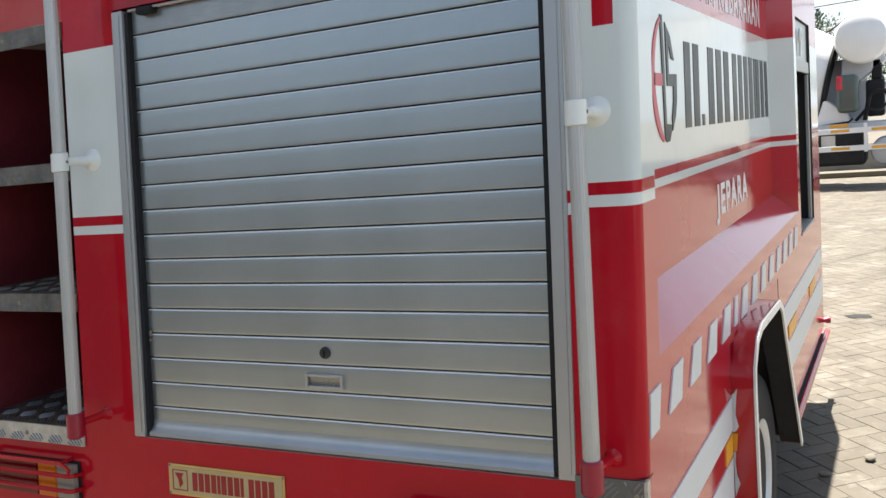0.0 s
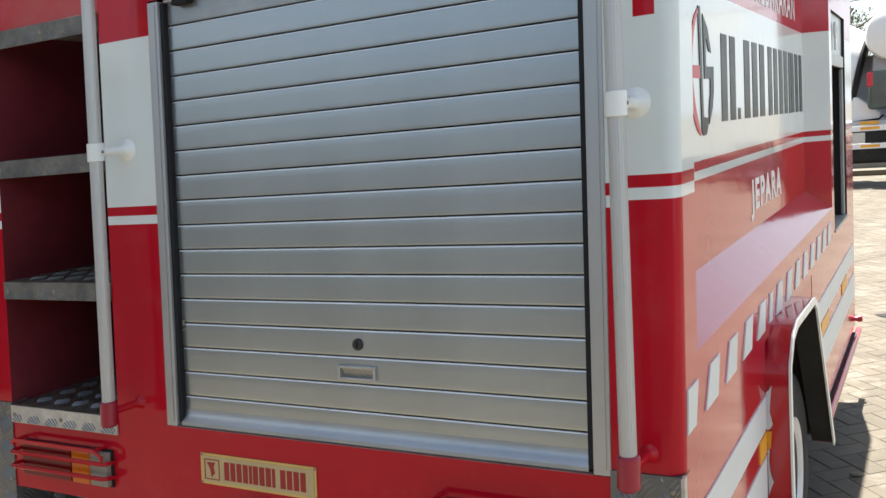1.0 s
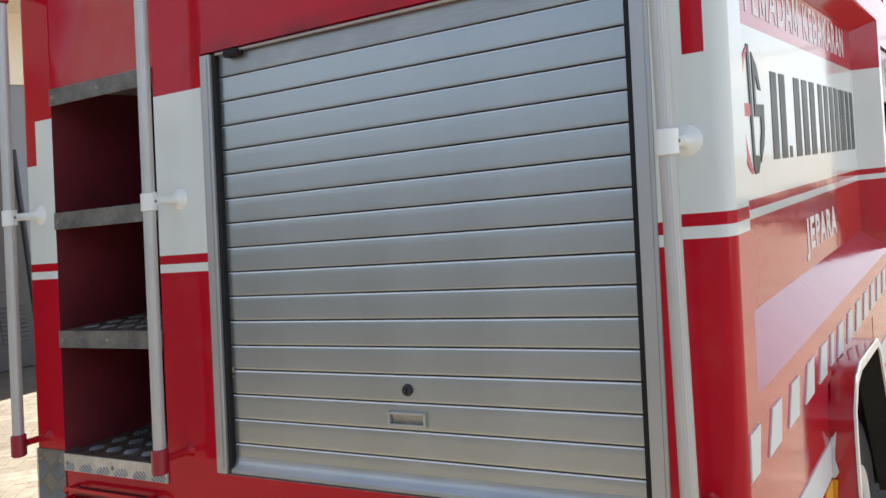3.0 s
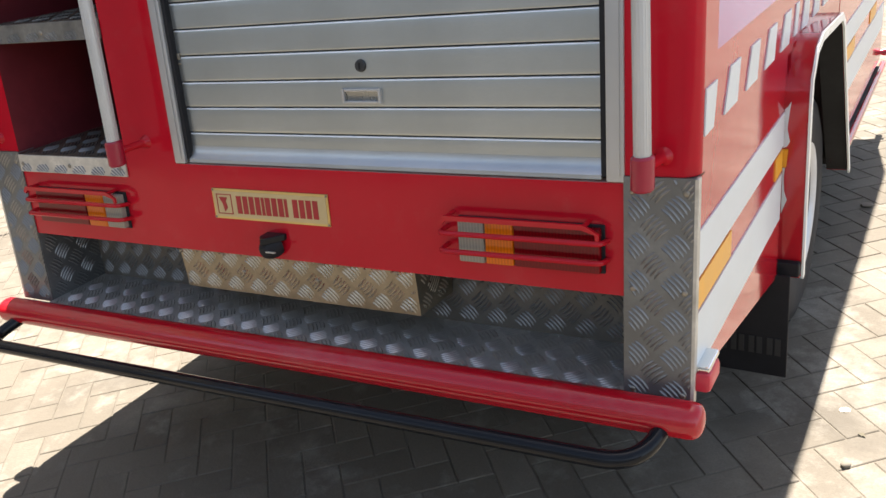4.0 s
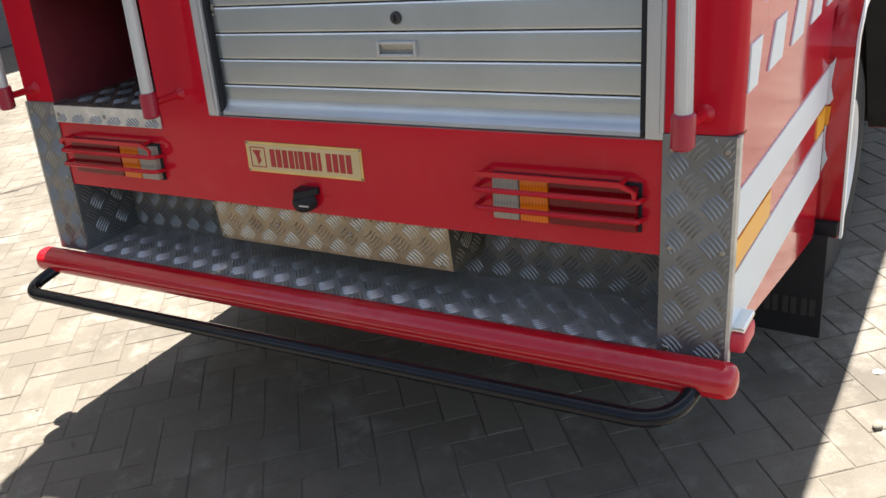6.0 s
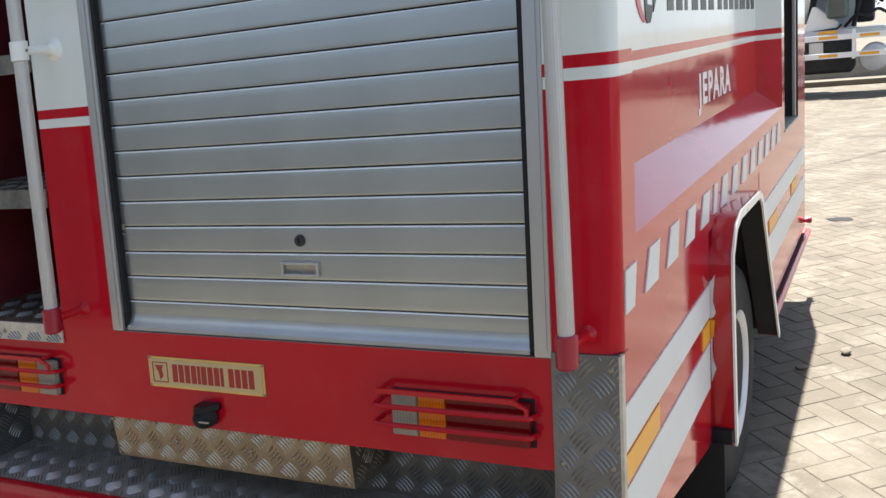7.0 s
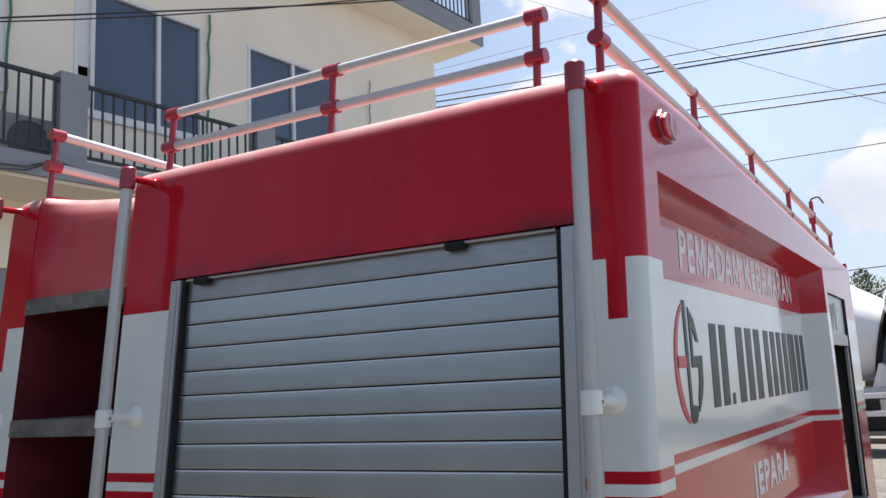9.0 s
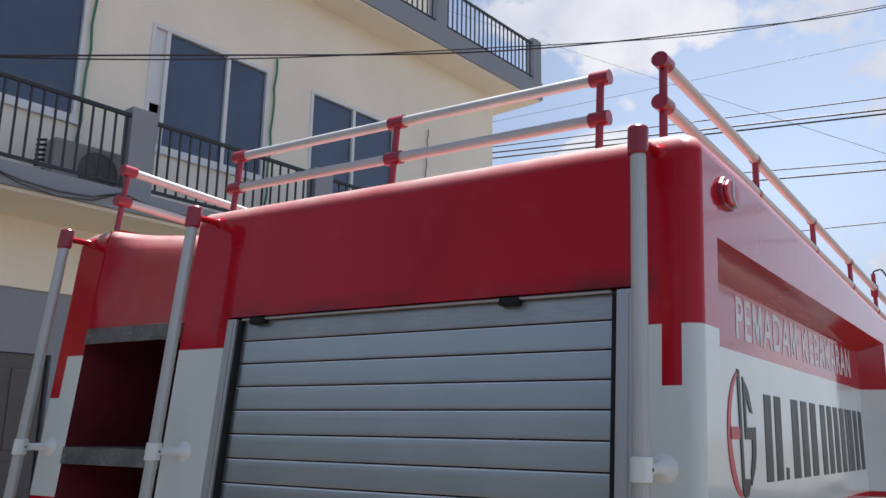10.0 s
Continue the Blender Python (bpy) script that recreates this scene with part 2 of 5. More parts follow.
def paver_material():
    m, nt, p = tree_of("concrete_paver")
    info = nt.nodes.new("ShaderNodeObjectInfo")
    geo = nt.nodes.new("ShaderNodeNewGeometry")
    r = calc(nt, "FRACT", calc(nt, "ADD", info.outputs["Random"], geo.outputs["Random Per Island"]))
    pos = geo.outputs["Position"]

    def noise_at(scale, detail):
        n = nt.nodes.new("ShaderNodeTexNoise")
        n.inputs["Scale"].default_value, n.inputs["Detail"].default_value = scale, detail
        n.inputs["Roughness"].default_value = 0.65
        nt.links.new(pos, n.inputs["Vector"])
        return n.outputs["Fac"]

    col = blend(nt, r, rgb(0.101, 0.086, 0.064), rgb(0.136, 0.117, 0.089))
    col = blend(nt, ramp(nt, noise_at(1.3, 6), 0.42, 0.72, 0.0, 0.55), col, rgb(0.091, 0.077, 0.056))
    col = blend(nt, ramp(nt, noise_at(7, 5), 0.56, 0.70, 0.0, 0.85), col, rgb(0.196, 0.177, 0.144))
    col = blend(nt, ramp(nt, noise_at(2.6, 7), 0.50, 0.66, 0.0, 0.55), col, rgb(0.204, 0.183, 0.148))
    col = blend(nt, ramp(nt, noise_at(1.9, 6), 0.50, 0.68, 0.0, 0.70), col, rgb(0.059, 0.050, 0.037))
    col = blend(nt, ramp(nt, noise_at(3.1, 9), 0.57, 0.66, 0.0, 0.55), col, rgb(0.248, 0.228, 0.191))
    grain = noise_at(160, 3)
    col = blend(nt, ramp(nt, grain, 0.35, 0.65, 0.0, 0.35), col, rgb(0.073, 0.061, 0.045))
    sock(nt, p.inputs["Base Color"], col)
    p.inputs["Roughness"].default_value = 0.85
    both = calc(nt, "ADD", grain, calc(nt, "MULTIPLY", noise_at(30, 4), 1.5))
    bump(nt, p, both, 0.45, 0.003)
    return m


m_paver = paver_material()
m_joint = surface("sandy_joint", (0.128, 0.111, 0.086), 0.95, 0, 0.25, 60, 3, 0.4)
m_leaf_dry = surface("dry_leaf", (0.10, 0.085, 0.05), 0.8, 0, 0.3, 200, 60, 0.3)
m_cream = surface("cream_render", (0.87, 0.79, 0.645), 0.85, 0, 0.05, 25, 0.7, 0.15)
m_soffit = surface("cream_soffit", (0.85, 0.77, 0.63), 0.85, 0, 0.04, 25, 0.6, 0.1)
m_grey = surface("grey_render", (0.27, 0.285, 0.31), 0.8, 0, 0.08, 25, 1.0, 0.15)
m_iron = surface("dark_railing_paint", (0.020, 0.022, 0.028), 0.45, 0, 0.2, 60, 5, 0.05)
m_upvc = surface("white_window_frame", (0.72, 0.72, 0.70), 0.4, 0, 0.05, 60, 5, 0.03)
m_brown = surface("brown_grey_door", (0.105, 0.092, 0.085), 0.55, 0, 0.15, 30, 3, 0.1)
m_ac = surface("air_conditioner_casing", (0.30, 0.285, 0.26), 0.55, 0, 0.12, 40, 5, 0.05)
m_fan = surface("dusty_fan_grille", (0.13, 0.13, 0.125), 0.7, 0, 0.2, 60, 8, 0.1)
m_green = surface("green_conduit", (0.06, 0.22, 0.14), 0.5, 0, 0.15, 60, 5, 0.05)
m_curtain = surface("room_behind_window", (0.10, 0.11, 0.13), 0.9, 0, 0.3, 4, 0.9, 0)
m_wire = surface("cable_sheath", (0.02, 0.02, 0.022), 0.6, 0, 0.1, 60, 9, 0)
m_mixer = surface("white_drum_paint", (0.80, 0.80, 0.80), 0.35, 0, 0.06, 12, 1.5, 0.03, 0.2)
m_mixer_grey = surface("light_grey_panel", (0.50, 0.52, 0.55), 0.45, 0, 0.1, 12, 2, 0.05)
m_chute = surface("dark_green_grey_chute", (0.07, 0.10, 0.09), 0.3, 0, 0.2, 12, 3, 0.05, 0.3)
m_concrete = surface("cast_concrete", (0.24, 0.235, 0.215), 0.9, 0, 0.15, 20, 1.6, 0.3)
m_kerb = surface("dusty_kerb", (0.155, 0.135, 0.105), 0.9, 0, 0.2, 20, 1.6, 0.3)
m_dark_wall = surface("dark_grey_render", (0.090, 0.100, 0.112), 0.9, 0, 0.15, 20, 1.2, 0.2)
m_bark = surface("bark", (0.09, 0.065, 0.045), 0.9, 0, 0.3, 30, 5, 0.5)
m_foliage = surface("foliage", (0.05, 0.085, 0.03), 0.6, 0, 0.45, 6, 1.2, 0)


def glass(name, tint=(0.10, 0.14, 0.22)):
    m, nt, p = tree_of(name)
    broad = cloud(nt, 0.8, 4, 0.6)
    sock(nt, p.inputs["Base Color"], blend(nt, ramp(nt, broad, 0.3, 0.7), rgb(*(c * 0.7 for c in tint)), rgb(*tint)))
    p.inputs["Roughness"].default_value, p.inputs["IOR"].default_value = 0.05, 1.52
    p.inputs["Transmission Weight"].default_value = 0.25
    return m


m_glass = glass("tinted_window_glass")

# ---------------------------------------------------------------- mesh helpers
LEAN, SKEW = 0.10, 0.06          # the rear wall leans forward, and stands slightly askew


def lean_of(x, y, z):
    w = 1.0 if y < 0.4 else max(0.0, 1 - (y - 0.4) / 2.0)
    return w * (LEAN * (z - 0.9) + SKEW * (x - 1))


def box(bm, x0, x1, y0, y1, z0, z1, bevel=0.0, seg=2):
    vs = [bm.verts.new(p) for p in ((x0, y0, z0), (x1, y0, z0), (x1, y1, z0), (x0, y1, z0), (x0, y0, z1), (x1, y0, z1), (x1, y1, z1), (x0, y1, z1))]
    fs = [bm.faces.new([vs[i] for i in f]) for f in ((3, 2, 1, 0), (4, 5, 6, 7), (0, 1, 5, 4), (1, 2, 6, 5), (2, 3, 7, 6), (3, 0, 4, 7))]
    if bevel:
        es = list({e for f in fs for e in f.edges})
        bmesh.ops.bevel(bm, geom=es, offset=bevel, segments=seg, profile=0.5, affect="EDGES", clamp_overlap=True)
    return bm


def prism(bm, poly, axis, a0, a1, bevel=0.0):
    """A polygon of two coordinates pushed along the axis 'x', 'y' or 'z'."""
    def at(p, a):
        return {"x": (a, p[0], p[1]), "y": (p[0], a, p[1]), "z": (p[0], p[1], a)}[axis]
    lo, hi = [bm.verts.new(at(p, a0)) for p in poly], [bm.verts.new(at(p, a1)) for p in poly]
    fs = [bm.faces.new(lo), bm.faces.new(list(reversed(hi)))]
    for i in range(len(poly)):
        j = (i + 1) % len(poly)
        fs.append(bm.faces.new((lo[i], hi[i], hi[j], lo[j])))
    bmesh.ops.recalc_face_normals(bm, faces=fs)
    if bevel:
        es = list({e for f in fs for e in f.edges})
        bmesh.ops.bevel(bm, geom=es, offset=bevel, segments=2, profile=0.5, affect="EDGES", clamp_overlap=True)
    return bm


def tube(bm, pts, r, seg=14, cap=True, radii=None):
    pts = [Vector(p) for p in pts]
    rings, side = [], None
    for i, p in enumerate(pts):
        d = (pts[min(i + 1, len(pts) - 1)] - pts[max(i - 1, 0)]).normalized()
        if side is None:
            side = d.orthogonal().normalized()
        side = (side - d * side.dot(d)).normalized()
        up = d.cross(side)
        rr = radii[i] if radii else r
        rings.append([bm.verts.new(p + rr * (math.cos(a) * side + math.sin(a) * up)) for a in (2 * math.pi * k / seg for k in range(seg))])
    for a, b in zip(rings, rings[1:]):
        for k in range(seg):
            bm.faces.new((a[k], a[(k + 1) % seg], b[(k + 1) % seg], b[k]))
    if cap:
        bm.faces.new(list(reversed(rings[0])))
        bm.faces.new(rings[-1])
    return bm


def lathe(bm, profile, m, seg=32):
    """Turn (radius, height) points round z, then lay them by the pose m."""
    rings = []
    for r, h in profile:
        rings.append([bm.verts.new(m @ Vector((r * math.cos(a), r * math.sin(a), h))) for a in (2 * math.pi * k / seg for k in range(seg))])
    for a, b in zip(rings, rings[1:]):
        for k in range(seg):
            bm.faces.new((a[k], a[(k + 1) % seg], b[(k + 1) % seg], b[k]))
    bm.faces.new(list(reversed(rings[0])))
    bm.faces.new(rings[-1])
    bmesh.ops.recalc_face_normals(bm, faces=bm.faces)
    return bm


def quad(bm, *ps):
    return bm.faces.new([bm.verts.new(p) for p in ps])


def bend(pts, r, n=6):
    """Round the inner corners of a polyline."""
    pts = [Vector(p) for p in pts]
    out = [pts[0]]
    for a, b, c in zip(pts, pts[1:], pts[2:]):
        p, q = b + (a - b).normalized() * r, b + (c - b).normalized() * r
        for k in range(n + 1):
            t = k / n
            out.append((1 - t) ** 2 * p + 2 * t * (1 - t) * b + t * t * q)
    return out + [pts[-1]]


PLAIN = ("slat", "checker_relief", "letter", "plate_bar", "sign_bar", "screw", "louvre_slat", "grille_slat", "ribbing", "tread", "pane")


def part(name, bm, material, parent=None, label="", lean=False, weld=False, angle=35):
    if weld:
        bmesh.ops.remove_doubles(bm, verts=bm.verts, dist=0.0004)
    if lean:
        for v in bm.verts:
            v.co.y += lean_of(*v.co)
    bm.normal_update()
    for f in bm.faces:
        f.smooth = True
    for e in bm.edges:
        e.smooth = len(e.link_faces) == 2 and e.calc_face_angle(0) < radians(angle)
    me = bpy.data.meshes.new(name)
    bm.to_mesh(me)
    bm.free()
    me.materials.append(material)
    ob = hang(name, me, parent, label)
    if name not in PLAIN:
        even = ob.modifiers.new("even_normals", "WEIGHTED_NORMAL")
        even.keep_sharp, even.weight = True, 50
    return ob


def hang(name, me, parent=None, label=""):
    ob = new(name, me)
    if parent is not None:
        ob.parent = parent
        if parent.parent is None:
            ob.matrix_parent_inverse = parent.matrix_basis.inverted()
    return tagged(ob, label)


def thing(name, at, label, category, group="", kind=""):
    ob = new(name)
    ob.empty_display_size = 0.1
    ob.matrix_basis = Matrix.Translation(at)
    return tagged(ob, label, category, group, kind)


def B():
    return bmesh.new()


def words(text, x0, x1, z0, z1, bold):
    """A flat bmesh of a word in the built-in font, standing in the xz plane."""
    cu = bpy.data.curves.new("words", "FONT")
    cu.body, cu.offset, cu.space_character = text, bold, 1.10 + 2.5 * bold
    ob = bpy.data.objects.new("words", cu)
    me = bpy.data.meshes.new_from_object(ob)
    bm = B()
    bm.from_mesh(me)
    bpy.data.objects.remove(ob)
    bpy.data.curves.remove(cu)
    bpy.data.meshes.remove(me)
    xs, ys = [v.co.x for v in bm.verts], [v.co.y for v in bm.verts]
    a, b, c, d = min(xs), max(xs), min(ys), max(ys)
    for v in bm.verts:
        v.co = Vector((x0 + (v.co.x - a) / (b - a) * (x1 - x0), 0, z0 + (v.co.y - c) / (d - c) * (z1 - z0)))
    return bm


def on_side(bm, x):
    """Lay a mesh of the xz plane onto a wall that faces +x: its x runs along y."""
    for v in bm.verts:
        v.co = Vector((x, v.co.x, v.co.z))
    return bm


def checker(bm, origin, u, v, n, length, width, thin=0.0052, high=0.0019):
    """Raised, slightly bowed bars in groups of five, turned left and right by turns."""
    o, u, v, n = Vector(origin), Vector(u), Vector(v), Vector(n)
    p2, bar, gap = 0.0372, 0.047, 0.0092
    for i in range(int(length / p2) + 1):
        for j in range(int(width / p2) + 1):
            if (i + j) % 2:
                continue
            c = o + u * (i + 0.5) * p2 + v * (j + 0.5) * p2
            s = 1 if i % 2 else -1
            d = (u + s * v).normalized()
            e = (u - s * v).normalized()
            for k in range(5):
                m = c + e * (k - 2) * gap
                h = bar / 2 * (1.0 - 0.07 * abs(k - 2))
                lo, hi = -h, h
                for ax, size in ((u, length), (v, width)):
                    at, slope = (m - o).dot(ax), d.dot(ax)
                    ends = sorted(((0.003 - at) / slope, (size - 0.003 - at) / slope))
                    lo, hi = max(lo, ends[0]), min(hi, ends[1])
                if hi - lo < 0.008:
                    continue

                def at_bar(f, g, up):
                    w = lo + (hi - lo) * (f + 1) / 2
                    return bm.verts.new(m + d * w + e * (g * thin / 2 + 0.0028 * (1 - (w / h) ** 2)) + n * up)

                a, b = at_bar(-1, 0, 0), at_bar(1, 0, 0)
                left = [at_bar(f, 1, 0) for f in (-0.7, 0, 0.7)]
                right = [at_bar(f, -1, 0) for f in (-0.7, 0, 0.7)]
                top = [at_bar(f, 0, high) for f in (-0.76, 0, 0.76)]
                for f in ((a, left[0], top[0]), (left[0], left[1], top[1], top[0]), (left[1], left[2], top[2], top[1]), (left[2], b, top[2]),
                          (b, right[2], top[2]), (right[2], right[1], top[1], top[2]), (right[1], right[0], top[0], top[1]), (right[0], a, top[0])):
                    bm.faces.new(f)
    bmesh.ops.recalc_face_normals(bm, faces=bm.faces)
    return bm


# ---------------------------------------------------------------- fire truck: body
truck = thing("fire_truck", (0, 1.7, GZ), "red and white fire truck with silver rear shutter, parked on paving", "fire truck")
R1, ZT, RT = 0.030, 2.27, 0.055
X_L, X_R, Y_END = -1.02, 1.0, 3.55


def fall(y):
    """The roof drops gently towards the cab."""
    return 0.031 * max(0.0, y - 0.4)


HOLES = ((-0.27, 0.868, 0.885, 1.935), (-0.875, -0.447, 0.885, 3.0))


def rear_wall():
    bm, cache = B(), {}
    prof = []                                    # x, y, and the way inwards at the top
    for k in range(6):
        a = math.pi / 2 * k / 5
        prof.append((X_L + R1 - R1 * math.cos(a), R1 - R1 * math.sin(a)))
    for x in (-0.875, -0.447, -0.27, 0.3, 0.868):
        prof.append((x, 0.0))
    for k in range(6):
        a = math.pi / 2 * k / 5
        prof.append((X_R - R1 + R1 * math.sin(a), R1 - R1 * math.cos(a)))
    levels = [(z, 0.0) for z in (0.66, 0.885, 0.90, 1.2, 1.5, 1.9, 1.935, 2.1, ZT - RT)]
    for k in range(1, 7):
        a = math.pi / 2 * k / 6
        levels.append((ZT - RT + RT * math.sin(a), RT * (1 - math.cos(a))))

    def vert(i, j):
        if (i, j) not in cache:
            (x, y), (z, inset) = prof[i], levels[j]
            dx = -inset if x > 0.9 else 1.9 * inset if x < -0.9 else 0
            cache[i, j] = bm.verts.new((x + dx, y + inset, z))
        return cache[i, j]

    for i in range(len(prof) - 1):
        for j in range(len(levels) - 1):
            x, z = (prof[i][0] + prof[i + 1][0]) / 2, (levels[j][0] + levels[j + 1][0]) / 2
            if any(a < x < b and c < z < d for a, b, c, d in HOLES) or (abs(x) > 0.868 and z < 0.9):
                continue
            bm.faces.new((vert(i, j), vert(i + 1, j), vert(i + 1, j + 1), vert(i, j + 1)))
    for (a, b, c, d), deep in zip(HOLES[:1], (0.06,)):
        for p, q in (((a, c), (b, c)), ((b, c), (b, d)), ((b, d), (a, d)), ((a, d), (a, c))):
            quad(bm, (p[0], 0, p[1]), (p[0], deep, p[1]), (q[0], deep, q[1]), (q[0], 0, q[1]))
    # lower flange, folded under
    quad(bm, (-0.875, 0, 0.66), (-0.875, 0.02, 0.655), (0.868, 0.02, 0.655), (0.868, 0, 0.66))
    return bm


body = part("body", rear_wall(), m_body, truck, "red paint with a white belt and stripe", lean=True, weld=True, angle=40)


def side_wall(sx):
    """A long side: with a sunken sign panel and a locker opening on the right-hand side."""
    bm, cache = B(), {}
    deep = 0.10
    if sx > 0:
        ys = [R1, 0.117, 0.132, 0.40, 0.84, 1.35, 1.80, 2.475, 2.525, 2.61, 3.20, Y_END]
    else:
        ys = [R1, 0.40, 0.84, 1.80, 2.63, 3.20, Y_END]
    zs = [(0.33, 0), (0.66, 0), (0.90, 0), (0.935, 0), (0.985, 0), (1.10, 0), (1.18, 0), (1.50, 0), (1.95, 0), (2.012, 0), (2.048, 0), (ZT - RT, 0)]
    for k in range(1, 7):
        a = math.pi / 2 * k / 6
        zs.append((ZT - RT + RT * math.sin(a), RT * (1 - math.cos(a))))

    def vert(i, j):
        if (i, j) not in cache:
            y, (z, inset) = ys[i], zs[j]
            d = deep if sx > 0 and 0.125 < y < 2.48 and 1.17 < z < 2.03 else 0
            if j == 0:
                z = 0.49 - 0.16 * min(1, y / 0.84)
            if j >= 11:
                z -= fall(y)
            yy = y + (inset if i == 0 else 0)
            cache[i, j] = bm.verts.new((1 - d - inset if sx > 0 else X_L + 1.9 * inset, yy, z))
        return cache[i, j]

    for i in range(len(ys) - 1):
        for j in range(len(zs) - 1):
            y, z = (ys[i] + ys[i + 1]) / 2, (zs[j][0] + zs[j + 1][0]) / 2
            if 0.84 < y < 1.80 and z < 0.93:
                continue
            if sx > 0 and 2.61 < y < 3.20 and 0.985 < z < 1.95:
                continue
            a, b, c, d = vert(i, j), vert(i + 1, j), vert(i + 1, j + 1), vert(i, j + 1)
            sunk = [abs(abs(v.co.x) - (1 - deep)) < 1e-4 for v in (a, b, c, d)]
            if sum(sunk) == 1:                   # mitred corner of the sunken panel
                if sunk[0] or sunk[2]:
                    bm.faces.new((a, b, c)), bm.faces.new((a, c, d))
                else:
                    bm.faces.new((a, b, d)), bm.faces.new((b, c, d))
            else:
                bm.faces.new((a, b, c, d))
    quad(bm, (sx, 0.004, 0.49), (sx, R1, 0.487), (sx, R1, 0.90), (sx, 0.004, 0.90))
    bmesh.ops.recalc_face_normals(bm, faces=bm.faces)
    return bm


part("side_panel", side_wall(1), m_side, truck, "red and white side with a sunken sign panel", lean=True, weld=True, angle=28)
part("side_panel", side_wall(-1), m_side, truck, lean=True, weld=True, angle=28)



def cover_drop(x):
    """How far the cover over the ladder falls towards the shutter."""
    return 0.05 * (x + 0.875) / 0.428


bm = B()
roof_ys = (RT, 0.215, 0.4, 0.9, 1.4, 1.9, 2.4, Y_END)
for a, b in ((X_L + 1.9 * RT, -0.875), (-0.875, -0.447), (-0.447, 0.3), (0.3, 1 - RT)):
    for c, d in zip(roof_ys, roof_ys[1:]):
        if a == -0.875 and c == 0.215:
            quad(bm, (a, c, ZT - cover_drop(a)), (b, c, ZT - cover_drop(b)), (b, d, ZT), (a, d, ZT))
        elif not (a == -0.875 and c == RT):
            quad(bm, (a, c, ZT - fall(c)), (b, c, ZT - fall(c)), (b, d, ZT - fall(d)), (a, d, ZT - fall(d)))
bmesh.ops.remove_doubles(bm, verts=bm.verts, dist=0.001)
part("roof", bm, m_red_top, truck, lean=True)
bm = B()
box(bm, -0.995, 0.995, Y_END - 0.02, Y_END, 0.36, ZT - 0.004 - fall(Y_END))
part("front_bulkhead", bm, m_red, truck)
bm = B()
box(bm, -0.93, 0.93, 0.36, 0.80, 0.52, 0.60)
box(bm, -0.60, 0.60, 0.80, Y_END - 0.05, 0.40, 0.60, 0.01)
box(bm, -0.42, -0.34, 0.2, Y_END - 0.05, 0.34, 0.52, 0.006)
box(bm, 0.34, 0.42, 0.2, Y_END - 0.05, 0.34, 0.52, 0.006)
part("chassis_frame", bm, m_under, truck, "dark steel underframe", lean=True)
for s in (1, -1):
    bm = B()
    a, b = sorted((s * 0.62, s * 0.985))
    box(bm, a, b, 0.83, 1.82, 0.945, 0.95)
    box(bm, min(s * 0.62, s * 0.60), max(s * 0.62, s * 0.60), 0.80, 1.85, 0.40, 0.95)
    box(bm, a, b, 0.815, 0.83, 0.36, 0.95)
    prism(bm, ((1.44, 0.945), (1.46, 0.945), (1.86, 0.33), (1.84, 0.33)), "x", a, b)
    part("wheel_housing", bm, m_under, truck, "black wheel housing liner")
bm = B()
prism(bm, ((1.45, 0.935), (1.80, 0.935), (1.80, 0.38)), "x", 0.985, 0.999)
part("fender_cheek", bm, m_red, truck)
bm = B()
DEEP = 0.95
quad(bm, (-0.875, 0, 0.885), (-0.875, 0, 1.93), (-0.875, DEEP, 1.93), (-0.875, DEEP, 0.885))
part("ladder_recess", bm, m_recess, truck, "red ladder recess wall, darkened for shade", lean=True)
# the other recess walls carry their shade as dark maroon colour
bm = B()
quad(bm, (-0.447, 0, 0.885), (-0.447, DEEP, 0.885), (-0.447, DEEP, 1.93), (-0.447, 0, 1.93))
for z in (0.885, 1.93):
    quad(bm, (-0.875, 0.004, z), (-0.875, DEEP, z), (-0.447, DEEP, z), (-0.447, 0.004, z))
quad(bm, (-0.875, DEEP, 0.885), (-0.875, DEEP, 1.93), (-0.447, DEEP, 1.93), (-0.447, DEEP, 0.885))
part("shaded_recess_walls", bm, m_recess_shade, truck, "inner recess walls, maroon darkened for shade", lean=True)
# sloping red cover over the top step
bm = B()
SLOPE = ((0.0, 1.93), (0.012, 2.0), (0.024, 2.08), (0.034, 2.15), (0.042, 2.20), (0.055, 2.235), (0.085, 2.258), (0.215, ZT - 0.001))


def cover_z(x, z):
    return z - cover_drop(x) * (z - 1.93) / (ZT - 1.93)


rows = [[bm.verts.new((x, y * (k if y < 0.2 else 1), cover_z(x, z))) for y, z in SLOPE] for x, k in ((-0.875, 0.1), (-0.855, 0.30), (-0.83, 0.55), (-0.80, 0.78), (-0.765, 0.93), (-0.72, 1.0), (-0.58, 1.0), (-0.447, 1.0))]
for a, b in zip(rows, rows[1:]):
    for k in range(len(SLOPE) - 1):
        bm.faces.new((a[k], b[k], b[k + 1], a[k + 1]))
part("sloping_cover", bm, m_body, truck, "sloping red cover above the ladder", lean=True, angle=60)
for x, sgn in ((-0.875, -1), (-0.447, 1)):
    bm = B()
    f = [bm.verts.new((x, y * (0.1 if x < -0.8 and y < 0.2 else 1), cover_z(x, z))) for y, z in SLOPE] + [bm.verts.new((x, 0.215, ZT))] * (x > -0.5) + [bm.verts.new((x, y, z)) for y, z in ((RT, ZT), (0.027, 2.262), (0.008, 2.243), (0.0, ZT - RT))]
    bm.faces.new(f if sgn > 0 else list(reversed(f)))
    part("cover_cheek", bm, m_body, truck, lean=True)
bm = B()
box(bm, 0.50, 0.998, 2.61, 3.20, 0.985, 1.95)
